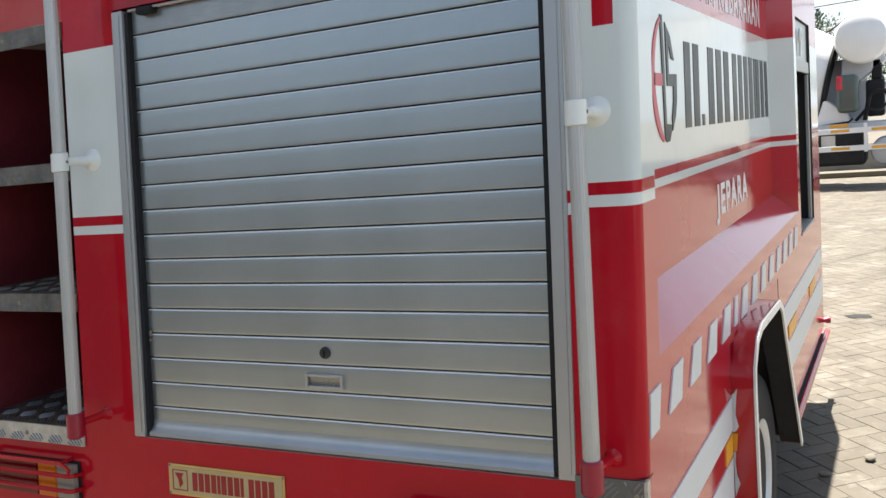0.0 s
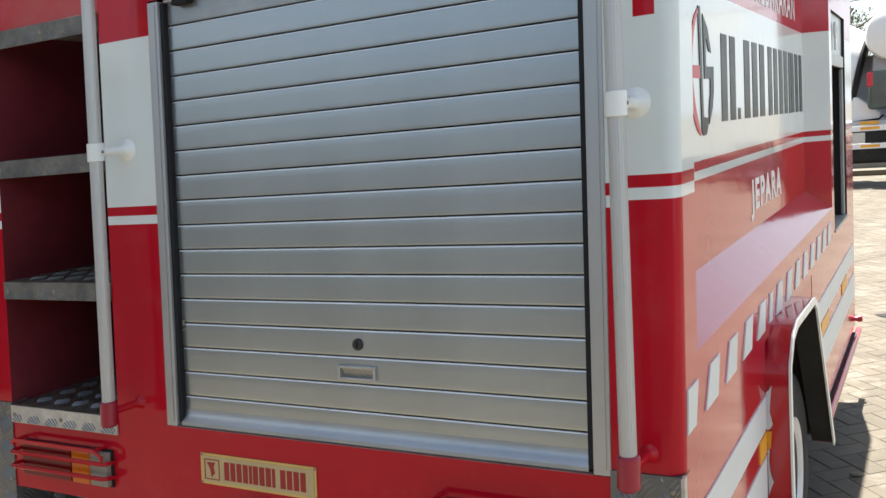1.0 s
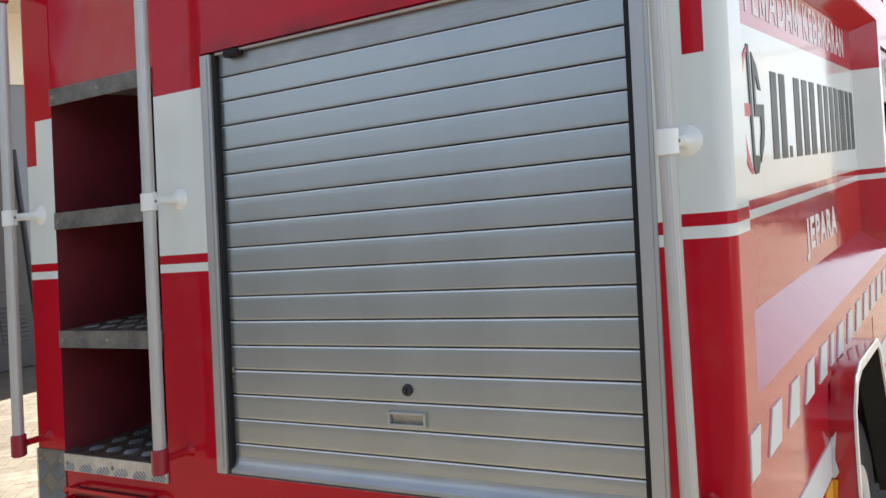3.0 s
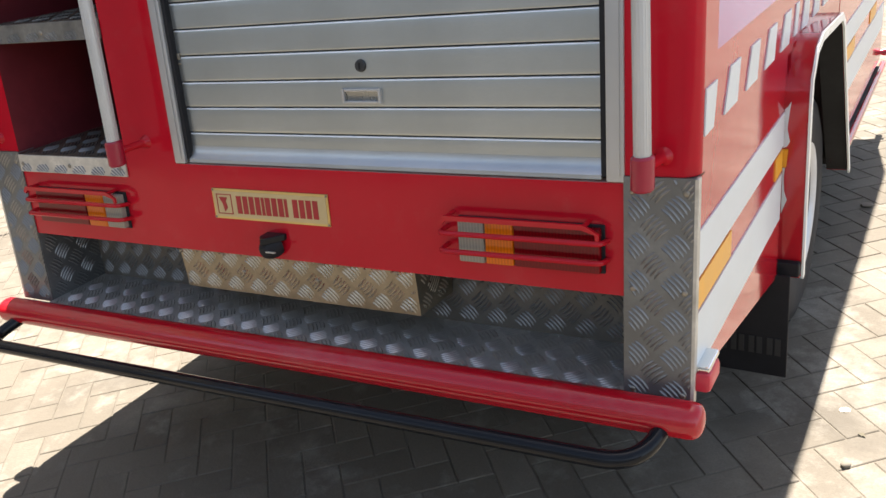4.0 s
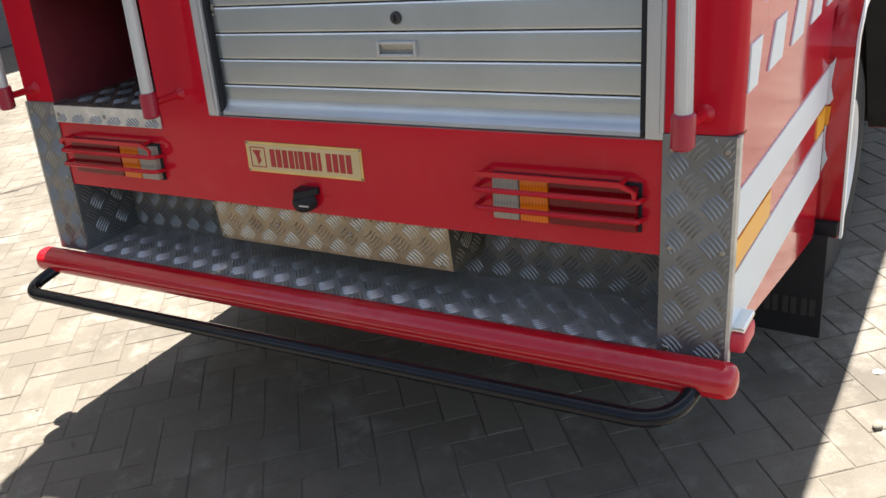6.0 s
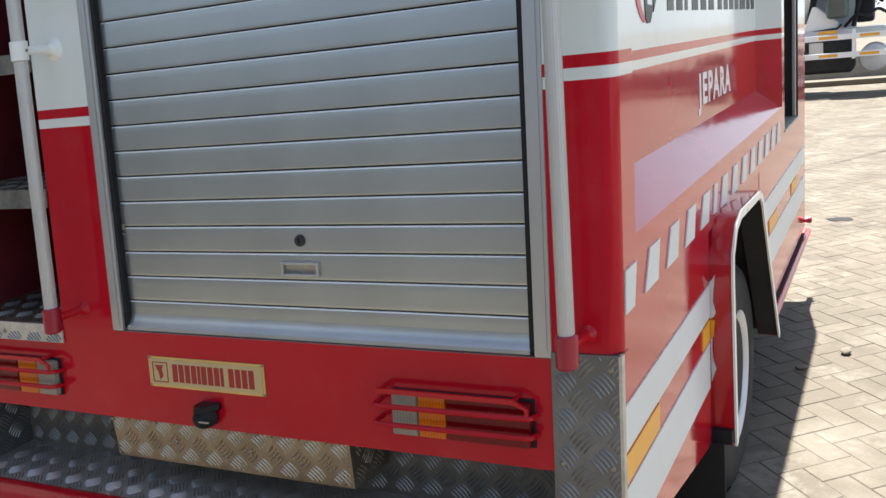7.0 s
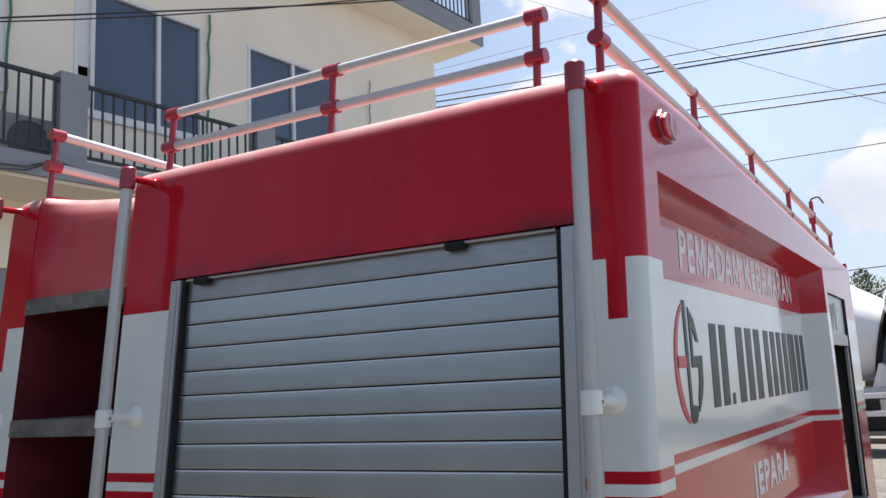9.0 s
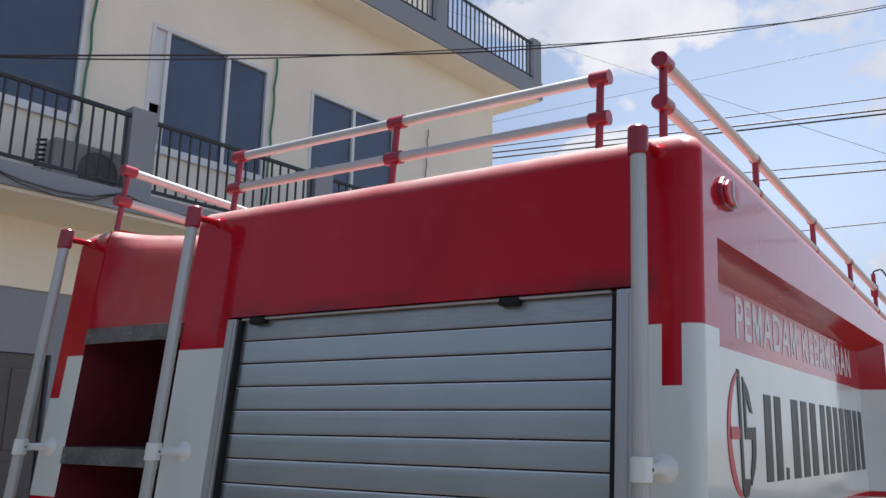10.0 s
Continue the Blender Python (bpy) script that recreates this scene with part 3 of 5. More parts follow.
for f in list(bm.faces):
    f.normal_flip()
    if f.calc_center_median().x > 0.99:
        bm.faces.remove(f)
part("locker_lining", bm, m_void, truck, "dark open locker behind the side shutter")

# ---------------------------------------------------------------- rear shutter
shutter = part("roller_shutter", box(B(), -0.225, 0.822, 0.0345, 0.050, 0.90, 1.93), m_rubber, truck, "closed silver aluminium roller shutter", lean=True)
PITCH, N_SLAT = 0.0607, 17
prof = [(0.034, 0.0002), (0.0192, 0.0004), (0.0182, 0.0012), (0.0178, 0.0030), (0.01765, 0.006), (0.0176, 0.012), (0.0176, 0.040), (0.0176, 0.0530), (0.0179, 0.0550), (0.0187, 0.0566), (0.0204, 0.0577), (0.034, 0.0578)]
bm = B()
prism(bm, prof, "x", -0.225, 0.822)
bm.normal_update()
# the top bevel takes the painted highlight
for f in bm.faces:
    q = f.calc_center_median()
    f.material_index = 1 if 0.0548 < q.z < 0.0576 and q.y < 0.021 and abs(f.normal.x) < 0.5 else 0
for v in bm.verts:
    v.co.y += LEAN * v.co.z + SKEW * (v.co.x - 1)
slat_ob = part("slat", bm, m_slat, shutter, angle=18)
slat_ob.data.materials.append(m_lip_highlight)
for k in range(N_SLAT):
    ob = slat_ob if k == 0 else new("slat", slat_ob.data)
    ob.parent = shutter
    z = 0.9 + PITCH * k
    ob.matrix_parent_inverse = Matrix.Identity(4)
    jit = random.uniform(-0.0006, 0.0006)
    ob.matrix_basis = Matrix.Translation((0, LEAN * (z - 0.9) + jit, z))
for k, ob in enumerate(c for c in shutter.children if c.name.startswith("slat")):
    if k == N_SLAT - 1:
        ob.material_slots[0].link = "OBJECT"
        ob.material_slots[0].material = m_slat_soot
bm = B()
prism(bm, ((0.0174, 0.926), (0.0160, 0.916), (0.0115, 0.906), (0.002, 0.898), (0.001, 0.890), (0.033, 0.890), (0.033, 0.926)), "x", -0.225, 0.822)
part("bottom_rail", bm, m_rail_lip, shutter, "bright aluminium bottom rail", lean=True)
bm = B()
tube(bm, [(x, 0.006, 1.928) for x in (-0.222, 0.3, 0.819)], 0.0035, 8)
part("head_wire", bm, m_alu, shutter, lean=True)
for x in (-0.165, 0.585):
    bm = B()
    box(bm, x - 0.025, x + 0.025, -0.006, 0.02, 1.912, 1.932, 0.007)
    part("rubber_stop", bm, m_rubber, shutter, "black rubber stop", lean=True)
for x in (-0.2295, 0.8265):
    bm = B()
    box(bm, x - 0.0055, x + 0.0055, 0.004, 0.04, 0.895, 1.925)
    part("rubber_seal", bm, m_rubber, shutter, "black rubber seal", lean=True)
for a, b in ((-0.270, -0.236), (0.833, 0.868)):
    bm = B()
    box(bm, a, b, -0.004, 0.05, 0.887, 1.93, 0.003)
    box(bm, a + 0.008, b - 0.008, -0.006, -0.0045, 0.90, 1.92)
    part("guide_rail", bm, m_alu, truck, "brushed aluminium shutter guide", lean=True)
# lock and pull
bm = B()
lathe(bm, [(0.0135, -0.006), (0.0135, 0.001), (0.012, 0.004), (0.008, 0.0045), (0.0, 0.0045)], Matrix.Translation((0.296, 0.016, 1.109)) @ pose(0, 0, 0, 90, 0, 0), 20)
lock = part("lock", bm, m_lock, shutter, "round steel key lock", lean=True)
bm = B()
box(bm, 0.2945, 0.2975, 0.0095, 0.0125, 1.102, 1.116)
part("key_slot", bm, m_rubber, lock, lean=True)
bm = B()
for a, b, c, d in ((0.243, 0.250, 1.030, 1.062), (0.335, 0.342, 1.030, 1.062), (0.250, 0.335, 1.056, 1.062), (0.250, 0.335, 1.030, 1.036)):
    box(bm, a, b, 0.010, 0.022, c, d, 0.0015)
pull = part("pull_handle", bm, m_alu, shutter, "recessed chrome pull handle", lean=True)
bm = B()
m0 = [(0.250, 0.0165, 1.036), (0.335, 0.0165, 1.036), (0.335, 0.0175, 1.046), (0.250, 0.0175, 1.046), (0.335, 0.0145, 1.056), (0.250, 0.0145, 1.056)]
vs = [bm.verts.new(p) for p in m0]
bm.faces.new(vs[:4]), bm.faces.new((vs[3], vs[2], vs[4], vs[5]))
part("handle_cup", bm, m_lock_cup, pull, lean=True)
bm = B()
box(bm, -0.222, -0.214, 0.012, 0.02, 1.135, 1.15, 0.002)
box(bm, -0.222, -0.216, 0.012, 0.02, 1.122, 1.128, 0.002)
part("slat_screw", bm, m_screw, shutter, lean=True)

# ---------------------------------------------------------------- ladder steps
for k, z in enumerate((1.935, 1.58, 1.243, 0.893)):
    lip, far = (0.048, 0.94)
    bm = B()
    box(bm, -0.874, -0.448, 0.0, far - 0.004, z - 0.006, z)
    st = part("ladder_step", bm, m_plate_shiny if z < 1.3 else m_plate, truck, "stained checker-plate ladder step" if z < 1.3 else "checker-plate ladder step", lean=True)
    bm = B()
    box(bm, -0.874, -0.448, -0.006, -0.0005, z - lip, z, 0.0015)
    part("step_lip", bm, m_edge if z < 1 else m_lip_plate, st, "grimy folded lip", lean=True)
    bm = B()
    checker(bm, (-0.872, 0.004, z + 0.0002), (1, 0, 0), (0, 1, 0), (0, 0, 1), 0.424, 0.29)
    checker(bm, (-0.872, -0.0062, z - lip - 0.010), (1, 0, 0), (0, 0, 1), (0, -1, 0), 0.424, 0.036)
    for v in bm.verts:
        v.co.z = max(v.co.z, z - lip + 0.003)
    tagged(part("checker_relief", bm, m_lip_plate if z > 1 else m_bar, st, lean=True), kind="stuff")
    for x in (-0.858, -0.664, -0.468):
        bm = B()
        lathe(bm, [(0.0, 0.003), (0.004, 0.0025), (0.0065, 0.0)], Matrix.Translation((x, -0.0065, z - 0.025)) @ pose(0, 0, 0, 90), 10)
        part("screw", bm, m_screw, st, lean=True)
# ---------------------------------------------------------------- grab poles


def grab_pole(x, tilt=0.0):
    z0, z1, yp = 0.905, 2.25, -0.088

    def at(z):
        return x + tilt * (z - 1.58)

    bm = B()
    tube(bm, [(at(z), yp, z) for z in (z0 + 0.03, 1.58, z1 - 0.03)], 0.0145, 18)
    pole = part("grab_pole", bm, m_tube, truck, "ribbed aluminium grab pole with red ends", lean=True)
    bm = B()
    for k in range(18):
        a = 2 * math.pi * k / 18
        c, s = math.cos(a) * 0.0146, math.sin(a) * 0.0146
        tube(bm, [(at(z) + c, yp + s, z) for z in (z0 + 0.05, z1 - 0.06)], 0.0007, 5, False)
    tagged(part("ribbing", bm, m_tube, pole, lean=True), kind="stuff")
    for za, zb, zs in ((z0, z0 + 0.062, z0 + 0.033), (z1 - 0.062, z1, z1 - 0.03)):
        xs = at(zs)
        bm = B()
        lathe(bm, [(0.0, za), (0.017, za), (0.0205, za + 0.004), (0.0205, zb - 0.004), (0.017, zb), (0.0, zb)], Matrix.Translation((xs, yp, 0)), 20)
        part("pole_end", bm, m_dred, pole, "red painted pole end", lean=True)
        bm = B()
        tube(bm, [(xs, yp, zs), (xs + 0.004, -0.045, zs), (xs + 0.007, -0.013, zs), (xs + 0.008, -0.005, zs), (xs + 0.009, 0.003, zs)], 0.010, 14, True, [0.0095, 0.0095, 0.010, 0.0145, 0.019])
        part("stand_off", bm, m_red, pole, lean=True)
    bm = B()
    lathe(bm, [(0.016, 1.556), (0.0195, 1.558), (0.0195, 1.600), (0.016, 1.602)], Matrix.Translation((x, yp, 0)), 22)
    clamp = part("clamp_ring", bm, m_white, pole, "white clamp ring", lean=True)
    bm = B()
    tube(bm, [(x, yp, 1.579), (x + 0.004, -0.045, 1.579), (x + 0.006, -0.018, 1.579), (x + 0.007, -0.008, 1.579), (x + 0.007, -0.003, 1.579), (x + 0.007, 0.002, 1.579)], 0.01, 18, True, [0.0105, 0.0105, 0.0115, 0.016, 0.026, 0.030])
    part("bracket", bm, m_white, pole, "white bracket with a round foot", lean=True)
    bm = B()
    lathe(bm, [(0.0, 0.002), (0.003, 0.002), (0.004, 0)], Matrix.Translation((x + 0.0192, yp + 0.004, 1.579)) @ pose(0, 0, 0, 90, 0, 96), 10)
    part("screw", bm, m_screw, clamp, lean=True)
    return pole


grab_pole(0.920, -0.0145)
grab_pole(-0.372)
grab_pole(-0.952)

# ---------------------------------------------------------------- lower rear: posts, step, lamps
for s in (1, -1):
    a, b = (0.866, 1.0) if s > 0 else (-1.0, -0.873)
    bm = B()
    box(bm, a, b, -0.004, 0.0, 0.445, 0.900, 0.001)
    inner = a if s > 0 else b
    box(bm, inner - 0.002, inner + 0.002, 0.0, 0.20, 0.445, 0.66)
    outer = b if s > 0 else a
    box(bm, a, b, 0.0, 0.046, 0.8955, 0.8985)
    post = part("corner_plate", bm, m_plate_dull, truck, "dull checker-plate corner guard with screws", lean=True)
    bm = B()
    checker(bm, (a + 0.004, -0.0042, 0.450), (0, 0, 1), (1, 0, 0), (0, -1, 0), 0.448, 0.130)
    checker(bm, (inner + (0.0022 if s < 0 else -0.0022), 0.006, 0.450), (0, 0, 1), (0, 1, 0), (-s, 0, 0), 0.21, 0.19)
    tagged(part("checker_relief", bm, m_bar, post, lean=True), kind="stuff")
    bm = B()
    box(bm, outer - 0.0035, outer + 0.0035, -0.0045, 0.014, 0.446, 0.899, 0.001)
    part("worn_edge", bm, m_edge, post, "pale scuffed folded edge", lean=True)
    for x in (a + 0.018, b - 0.018):
        for z in (0.465, 0.68, 0.872):
            bm = B()
            lathe(bm, [(0.0, 0.003), (0.004, 0.0025), (0.0065, 0.0)], Matrix.Translation((x, -0.0045, z)) @ pose(0, 0, 0, 90), 10)
            part("screw", bm, m_screw, post, lean=True)
bm = B()
box(bm, -0.87, 0.865, -0.03, 0.19, 0.446, 0.452)
tread = part("tail_step", bm, m_plate, truck, "checker-plate tail step", lean=True)
bm = B()
checker(bm, (-0.868, -0.028, 0.4522), (1, 0, 0), (0, 1, 0), (0, 0, 1), 1.73, 0.216)
tagged(part("checker_relief", bm, m_tread_bar, tread, lean=True), kind="stuff")
# back wall in the darkened plate colour, standing in for shade under the panel
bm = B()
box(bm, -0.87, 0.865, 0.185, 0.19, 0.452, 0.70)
back = part("step_back_plate", bm, m_plate_shade, truck, "checker-plate wall behind the tail step, darkened for shade", lean=True)
bm = B()
checker(bm, (-0.868, 0.1848, 0.456), (1, 0, 0), (0, 0, 1), (0, -1, 0), 1.73, 0.215)
tagged(part("checker_relief", bm, m_bar, back, lean=True), kind="stuff")
bm = B()
prism(bm, ((0.022, 0.655), (0.034, 0.538), (0.18, 0.530), (0.18, 0.655)), "x", -0.338, 0.380, 0.002)
tbox = part("tool_box", bm, m_plate_shiny, truck, "worn shiny checker-plate box under the panel", lean=True)
bm = B()
checker(bm, (-0.335, 0.0335, 0.540), (1, 0, 0), (0, -0.10, 1), (0, -1, 0), 0.71, 0.115)
checker(bm, (0.3802, 0.04, 0.540), (0, 1, 0), (0, 0, 1), (1, 0, 0), 0.13, 0.11)
tagged(part("checker_relief", bm, m_box_bar, tbox, lean=True), kind="stuff")
for x, z in ((-0.335, 0.643), (-0.19, 0.645), (0.12, 0.645), (0.33, 0.645), (-0.13, 0.60), (0.10, 0.60), (-0.33, 0.55), (0.355, 0.552)):
    bm = B()
    lathe(bm, [(0.0, 0.003), (0.004, 0.0025), (0.006, 0.0)], Matrix.Translation((x, 0.022 + (0.655 - z) * 0.1 - 0.001, z)) @ pose(0, 0, 0, 90), 10)
    part("screw", bm, m_screw, tbox, lean=True)

bm = B()
tube(bm, [(x, -0.045, 0.4335 + 0.0092 * x) for x in (-1.046, -1.043, -1.036, -1.022, -0.3, 0.4, 1.008, 1.020, 1.028, 1.033, 1.035)], 0.036, 24, True, [0.010, 0.022, 0.031, 0.036, 0.036, 0.036, 0.036, 0.034, 0.029, 0.020, 0.009])
part("bumper_tube", bm, m_bumper, truck, "scuffed red bumper tube", lean=True)
bm = B()
tube(bm, bend([(-0.965, -0.055, 0.405), (-1.0, -0.158, 0.372), (0.945, -0.158, 0.406), (0.962, -0.055, 0.428)], 0.075, 8), 0.0175, 16)
part("underrun_bar", bm, m_black, truck, "bent black under-run bar", lean=True)


def tail_lamp(x0, x1, flip):
    """A three-colour lamp in a sheet-metal niche behind a red guard of three rods."""
    w = x1 - x0
    z0, z1 = 0.708, 0.799
    bm = B()
    box(bm, x0 - 0.004, x1 + 0.004, -0.006, 0.0, z0 - 0.004, z1 + 0.004, 0.002)
    lamp = part("tail_lamp", bm, m_rubber, truck, "three-colour tail lamp behind a red guard", lean=True)
    cuts = ((0.0, 0.20, m_lens_clear, "clear lens"), (0.20, 0.41, m_lens_amber, "amber lens"), (0.41, 1.0, m_lens_red, "red lens"))
    for a, b, mat, lab in cuts:
        if flip:
            a, b = 1 - b, 1 - a
        bm = B()
        box(bm, x0 + a * w + 0.001, x0 + b * w - 0.001, -0.020, -0.005, z0, z1, 0.004)
        part("lens", bm, mat, lamp, lab, lean=True)
    g0, g1 = x0 - (0.022 if flip else 0.033), x1 + 0.008
    bm = B()
    prism(bm, ((g0 + 0.002, 0.799), (g0 + 0.012, 0.814), (g1 - 0.034, 0.814), (g1 - 0.004, 0.797), (g1 - 0.004, 0.784), (g1 - 0.010, 0.784), (g1 - 0.012, 0.796), (g1 - 0.038, 0.804), (g0 + 0.018, 0.804), (g0 + 0.010, 0.794)), "y", -0.040, -0.034)
    part("guard_band", bm, m_red, lamp, "flat red guard band", lean=True)
    for z in (0.780, 0.741):
        bm = B()
        ya, yb = -0.038, 0.002
        tube(bm, bend([(g0, yb, z - 0.004), (g0, ya, z - 0.004), (g1, ya, z - 0.002), (g1, yb, z - 0.010)], 0.014, 4), 0.0056, 10)
        part("guard_rod", bm, m_red, lamp, "red painted guard rod", lean=True)
    for x in (g0 + 0.016, g1 - 0.036):
        bm = B()
        tube(bm, [(x, -0.036, 0.808), (x, -0.018, 0.808), (x, 0.002, 0.808)], 0.005, 10)
        part("guard_stay", bm, m_red, lamp, lean=True)
    return lamp


tail_lamp(0.519, 0.826, False)
tail_lamp(-0.815, -0.475, True)

# maker's plate: the name itself is drawn as bars
bm = B()
box(bm, -0.164, 0.184, -0.003, 0.0, 0.753, 0.829, 0.001)
plate = part("name_plate", bm, m_brass, truck, "cream and gold maker's plate with dark red bars", lean=True)
bm = B()
box(bm, -0.158, 0.178, -0.0042, -0.003, 0.759, 0.823)
part("plate_face", bm, m_cream_plate, plate, lean=True)
x = -0.088
for n, chars in enumerate(("xxxxixxxi", "xxxx")):
    for c in chars:
        wd = 0.0085 if c == "i" else 0.0165
        bm = B()
        if c == "i":
            box(bm, x, x + wd, -0.0052, -0.0042, 0.769, 0.813)
        else:
            box(bm, x + wd * 0.04, x + wd * 0.92, -0.0052, -0.0042, 0.769, 0.813)
        part("plate_bar", bm, m_ink_red, plate, lean=True)
        x += wd + 0.0028
    x += 0.012
bm = B()
for a, b, c, d in ((-0.150, -0.148, 0.766, 0.816), (-0.105, -0.103, 0.766, 0.816), (-0.148, -0.105, 0.814, 0.816), (-0.148, -0.105, 0.766, 0.768)):
    box(bm, a, b, -0.0052, -0.0042, c, d)
part("emblem_frame", bm, m_ink_red, plate, lean=True)
bm = B()
prism(bm, ((-0.142, 0.808), (-0.116, 0.808), (-0.122, 0.798), (-0.118, 0.782), (-0.128, 0.772), (-0.132, 0.792)), "y", -0.0053, -0.0042)
part("emblem", bm, m_ink_red, plate, lean=True)
for x in (-0.160, 0.180):
    for z in (0.757, 0.825):
        bm = B()
        lathe(bm, [(0.0, 0.002), (0.002, 0.002), (0.003, 0.0)], Matrix.Translation((x, -0.004, z)) @ pose(0, 0, 0, 90), 8)
        part("screw", bm, m_screw, plate, lean=True)
# reversing camera
bm = B()
lathe(bm, [(0.0, 0.046), (0.012, 0.045), (0.021, 0.038), (0.027, 0.026), (0.029, 0.012), (0.027, 0.0)], Matrix.Translation((0.020, 0.0, 0.700)) @ pose(0, 0, 0, 100, 0, -25), 20)
cam_eye = part("reversing_camera", bm, m_rubber, truck, "small black reversing camera", lean=True)
bm = B()
prism(bm, ((0.012, -0.052), (0.050, -0.010), (0.050, 0.0), (-0.008, 0.0), (-0.008, -0.03)), "z", 0.712, 0.728, 0.003)
part("hood", bm, m_black, cam_eye, lean=True)
bm = B()
box(bm, 0.018, 0.046, -0.045, -0.041, 0.694, 0.697)
part("bezel", bm, m_alu, cam_eye, lean=True)

# ---------------------------------------------------------------- side: markers, stripes, checks, signs


def marker_lamp(y, z, wide, tall):
    def hexagon(k):
        return [(y + wide * k * u, z + tall * k * w) for u, w in ((-1, -0.35), (-0.6, -1), (0.6, -1), (1, -0.35), (1, 0.35), (0.6, 1), (-0.6, 1), (-1, 0.35))]

    bm = B()
    prism(bm, hexagon(1.0), "x", 0.998, 1.010, 0.002)
    mk = part("marker_lamp", bm, m_dred, truck, "red side marker lamp with a grey band", lean=True)
    bm = B()
    prism(bm, hexagon(0.80), "x", 1.009, 1.019, 0.004)
    part("red_lens", bm, m_ink_lred, mk, "red lens", lean=True)
    bm = B()
    prism(bm, ((y - wide * 0.22, z + tall * 0.82), (y + wide * 0.02, z + tall * 0.82), (y + wide * 0.02, z - tall * 0.30), (y + wide * 0.55, z - tall * 0.82), (y + wide * 0.28, z - tall * 0.82), (y - wide * 0.22, z - tall * 0.36)), "x", 1.009, 1.021, 0.001)
    part("grey_band", bm, m_mixer_grey, mk, "grey band", lean=True)


marker_lamp(0.182, 2.160, 0.056, 0.033)
bm = B()
box(bm, 0.992, 1.032, 0.006, 0.084, 0.470, 0.512, 0.010)
mk = part("corner_marker", bm, m_ink_lred, truck, "red corner marker lamp with a clear cap", lean=True)
bm = B()
box(bm, 0.996, 1.028, 0.012, 0.090, 0.510, 0.524, 0.005)
part("clear_lens", bm, m_chrome, mk, "bright clear lens", lean=True)


def decal(name, poly, mat, x=1.0, label="", proud=0.003):
    bm = B()
    prism(bm, poly, "x", x - 0.002, x + proud)
    return part(name, bm, mat, truck, label, lean=True)


for k in range(14):
    y = 0.185 * k
    lo = [(max(0.031, y - 0.014), 0.966), (y + 0.092, 0.966), (y + 0.112, 1.048), (max(0.036, y + 0.028), 1.048)]
    if k == 5:
        lo = [(y - 0.025, 0.970), (y + 0.02, 0.970), (y + 0.04, 1.048), (y - 0.005, 1.048)]
    if k > 5:
        lo = [(a - 0.085, b) for a, b in lo]
    decal("check_mark", lo, m_sheet, label="reflective white check" if k == 0 else "")


decal("reflective_stripe", ((0.006, 0.705), (0.8262, 0.705), (0.8262, 0.795), (0.006, 0.795)), m_sheet, label="white reflective stripe with a scalloped end")
decal("reflective_stripe", ((0.006, 0.505), (0.8262, 0.505), (0.8262, 0.632), (0.006, 0.632)), m_sheet)
decal("amber_strip", ((0.006, 0.640), (0.27, 0.640), (0.27, 0.697), (0.006, 0.697)), m_amber_sheet, label="amber reflective strip")
decal("amber_strip", ((0.735, 0.640), (0.8262, 0.640), (0.8262, 0.697), (0.735, 0.697)), m_amber_sheet)
decal("reflective_stripe", ((1.86, 0.705), (3.50, 0.705), (3.50, 0.795), (1.80, 0.795)), m_sheet)
decal("reflective_stripe", ((1.86, 0.505), (3.50, 0.505), (3.50, 0.632), (1.82, 0.632)), m_sheet)
decal("amber_strip", ((2.05, 0.640), (2.30, 0.640), (2.30, 0.697), (2.05, 0.697)), m_amber_sheet)
decal("amber_strip", ((2.85, 0.640), (3.10, 0.640), (3.10, 0.697), (2.85, 0.697)), m_amber_sheet)

XS = 0.9002                      # face of the sunken panel


def lettering(name, text, y0, y1, z0, z1, bold, label):
    """Each letter of a word is a part of its own under the first."""
    bm = words(text, y0, y1, z0, z1, bold)
    seen, glyphs = set(), []
    for v in sorted(bm.verts, key=lambda q: q.co.x):
        if v in seen:
            continue
        island, todo = set(), [v]
        while todo:
            q = todo.pop()
            if q not in island:
                island.add(q)
                todo += [e.other_vert(q) for e in q.link_edges]
        seen |= island
        lo, hi = min(q.co.x for q in island), max(q.co.x for q in island)
        if glyphs and (lo + hi) / 2 < glyphs[-1][1]:
            glyphs[-1][2].update(island)
        else:
            glyphs.append([lo, hi, island])
    first = None
    for (lo, hi, island), char in zip(glyphs, text.replace(" ", "")):
        piece, at = B(), {}
        if char == "M":
            m_shape = ((0, 0), (0, 1), (0.26, 1), (0.5, 0.42), (0.74, 1), (1, 1), (1, 0), (0.80, 0), (0.80, 0.60), (0.58, 0.10), (0.42, 0.10), (0.20, 0.60), (0.20, 0))
            piece.faces.new([piece.verts.new((lo + u * (hi - lo), 0, z0 + w * (z1 - z0))) for u, w in m_shape])
        else:
            for q in island:
                at[q] = piece.verts.new(q.co)
            for f in {f for q in island for f in q.link_faces}:
                piece.faces.new([at[q] for q in f.verts])
        ob = part("letter" if first else name, on_side(piece, XS + 0.0008), m_vinyl, first or truck, "" if first else label, lean=True)
        for f in ob.data.polygons:
            f.use_smooth = False
        first = first or ob
    bm.free()


lettering("service_sign", "PEMADAM KEBAKARAN", 0.60, 2.27, 1.888, 2.000, 0.018, "white lettering on the red panel")
lettering("town_sign", "JEPARA", 1.232, 1.822, 1.205, 1.335, 0.040, "white lettering on the red panel")
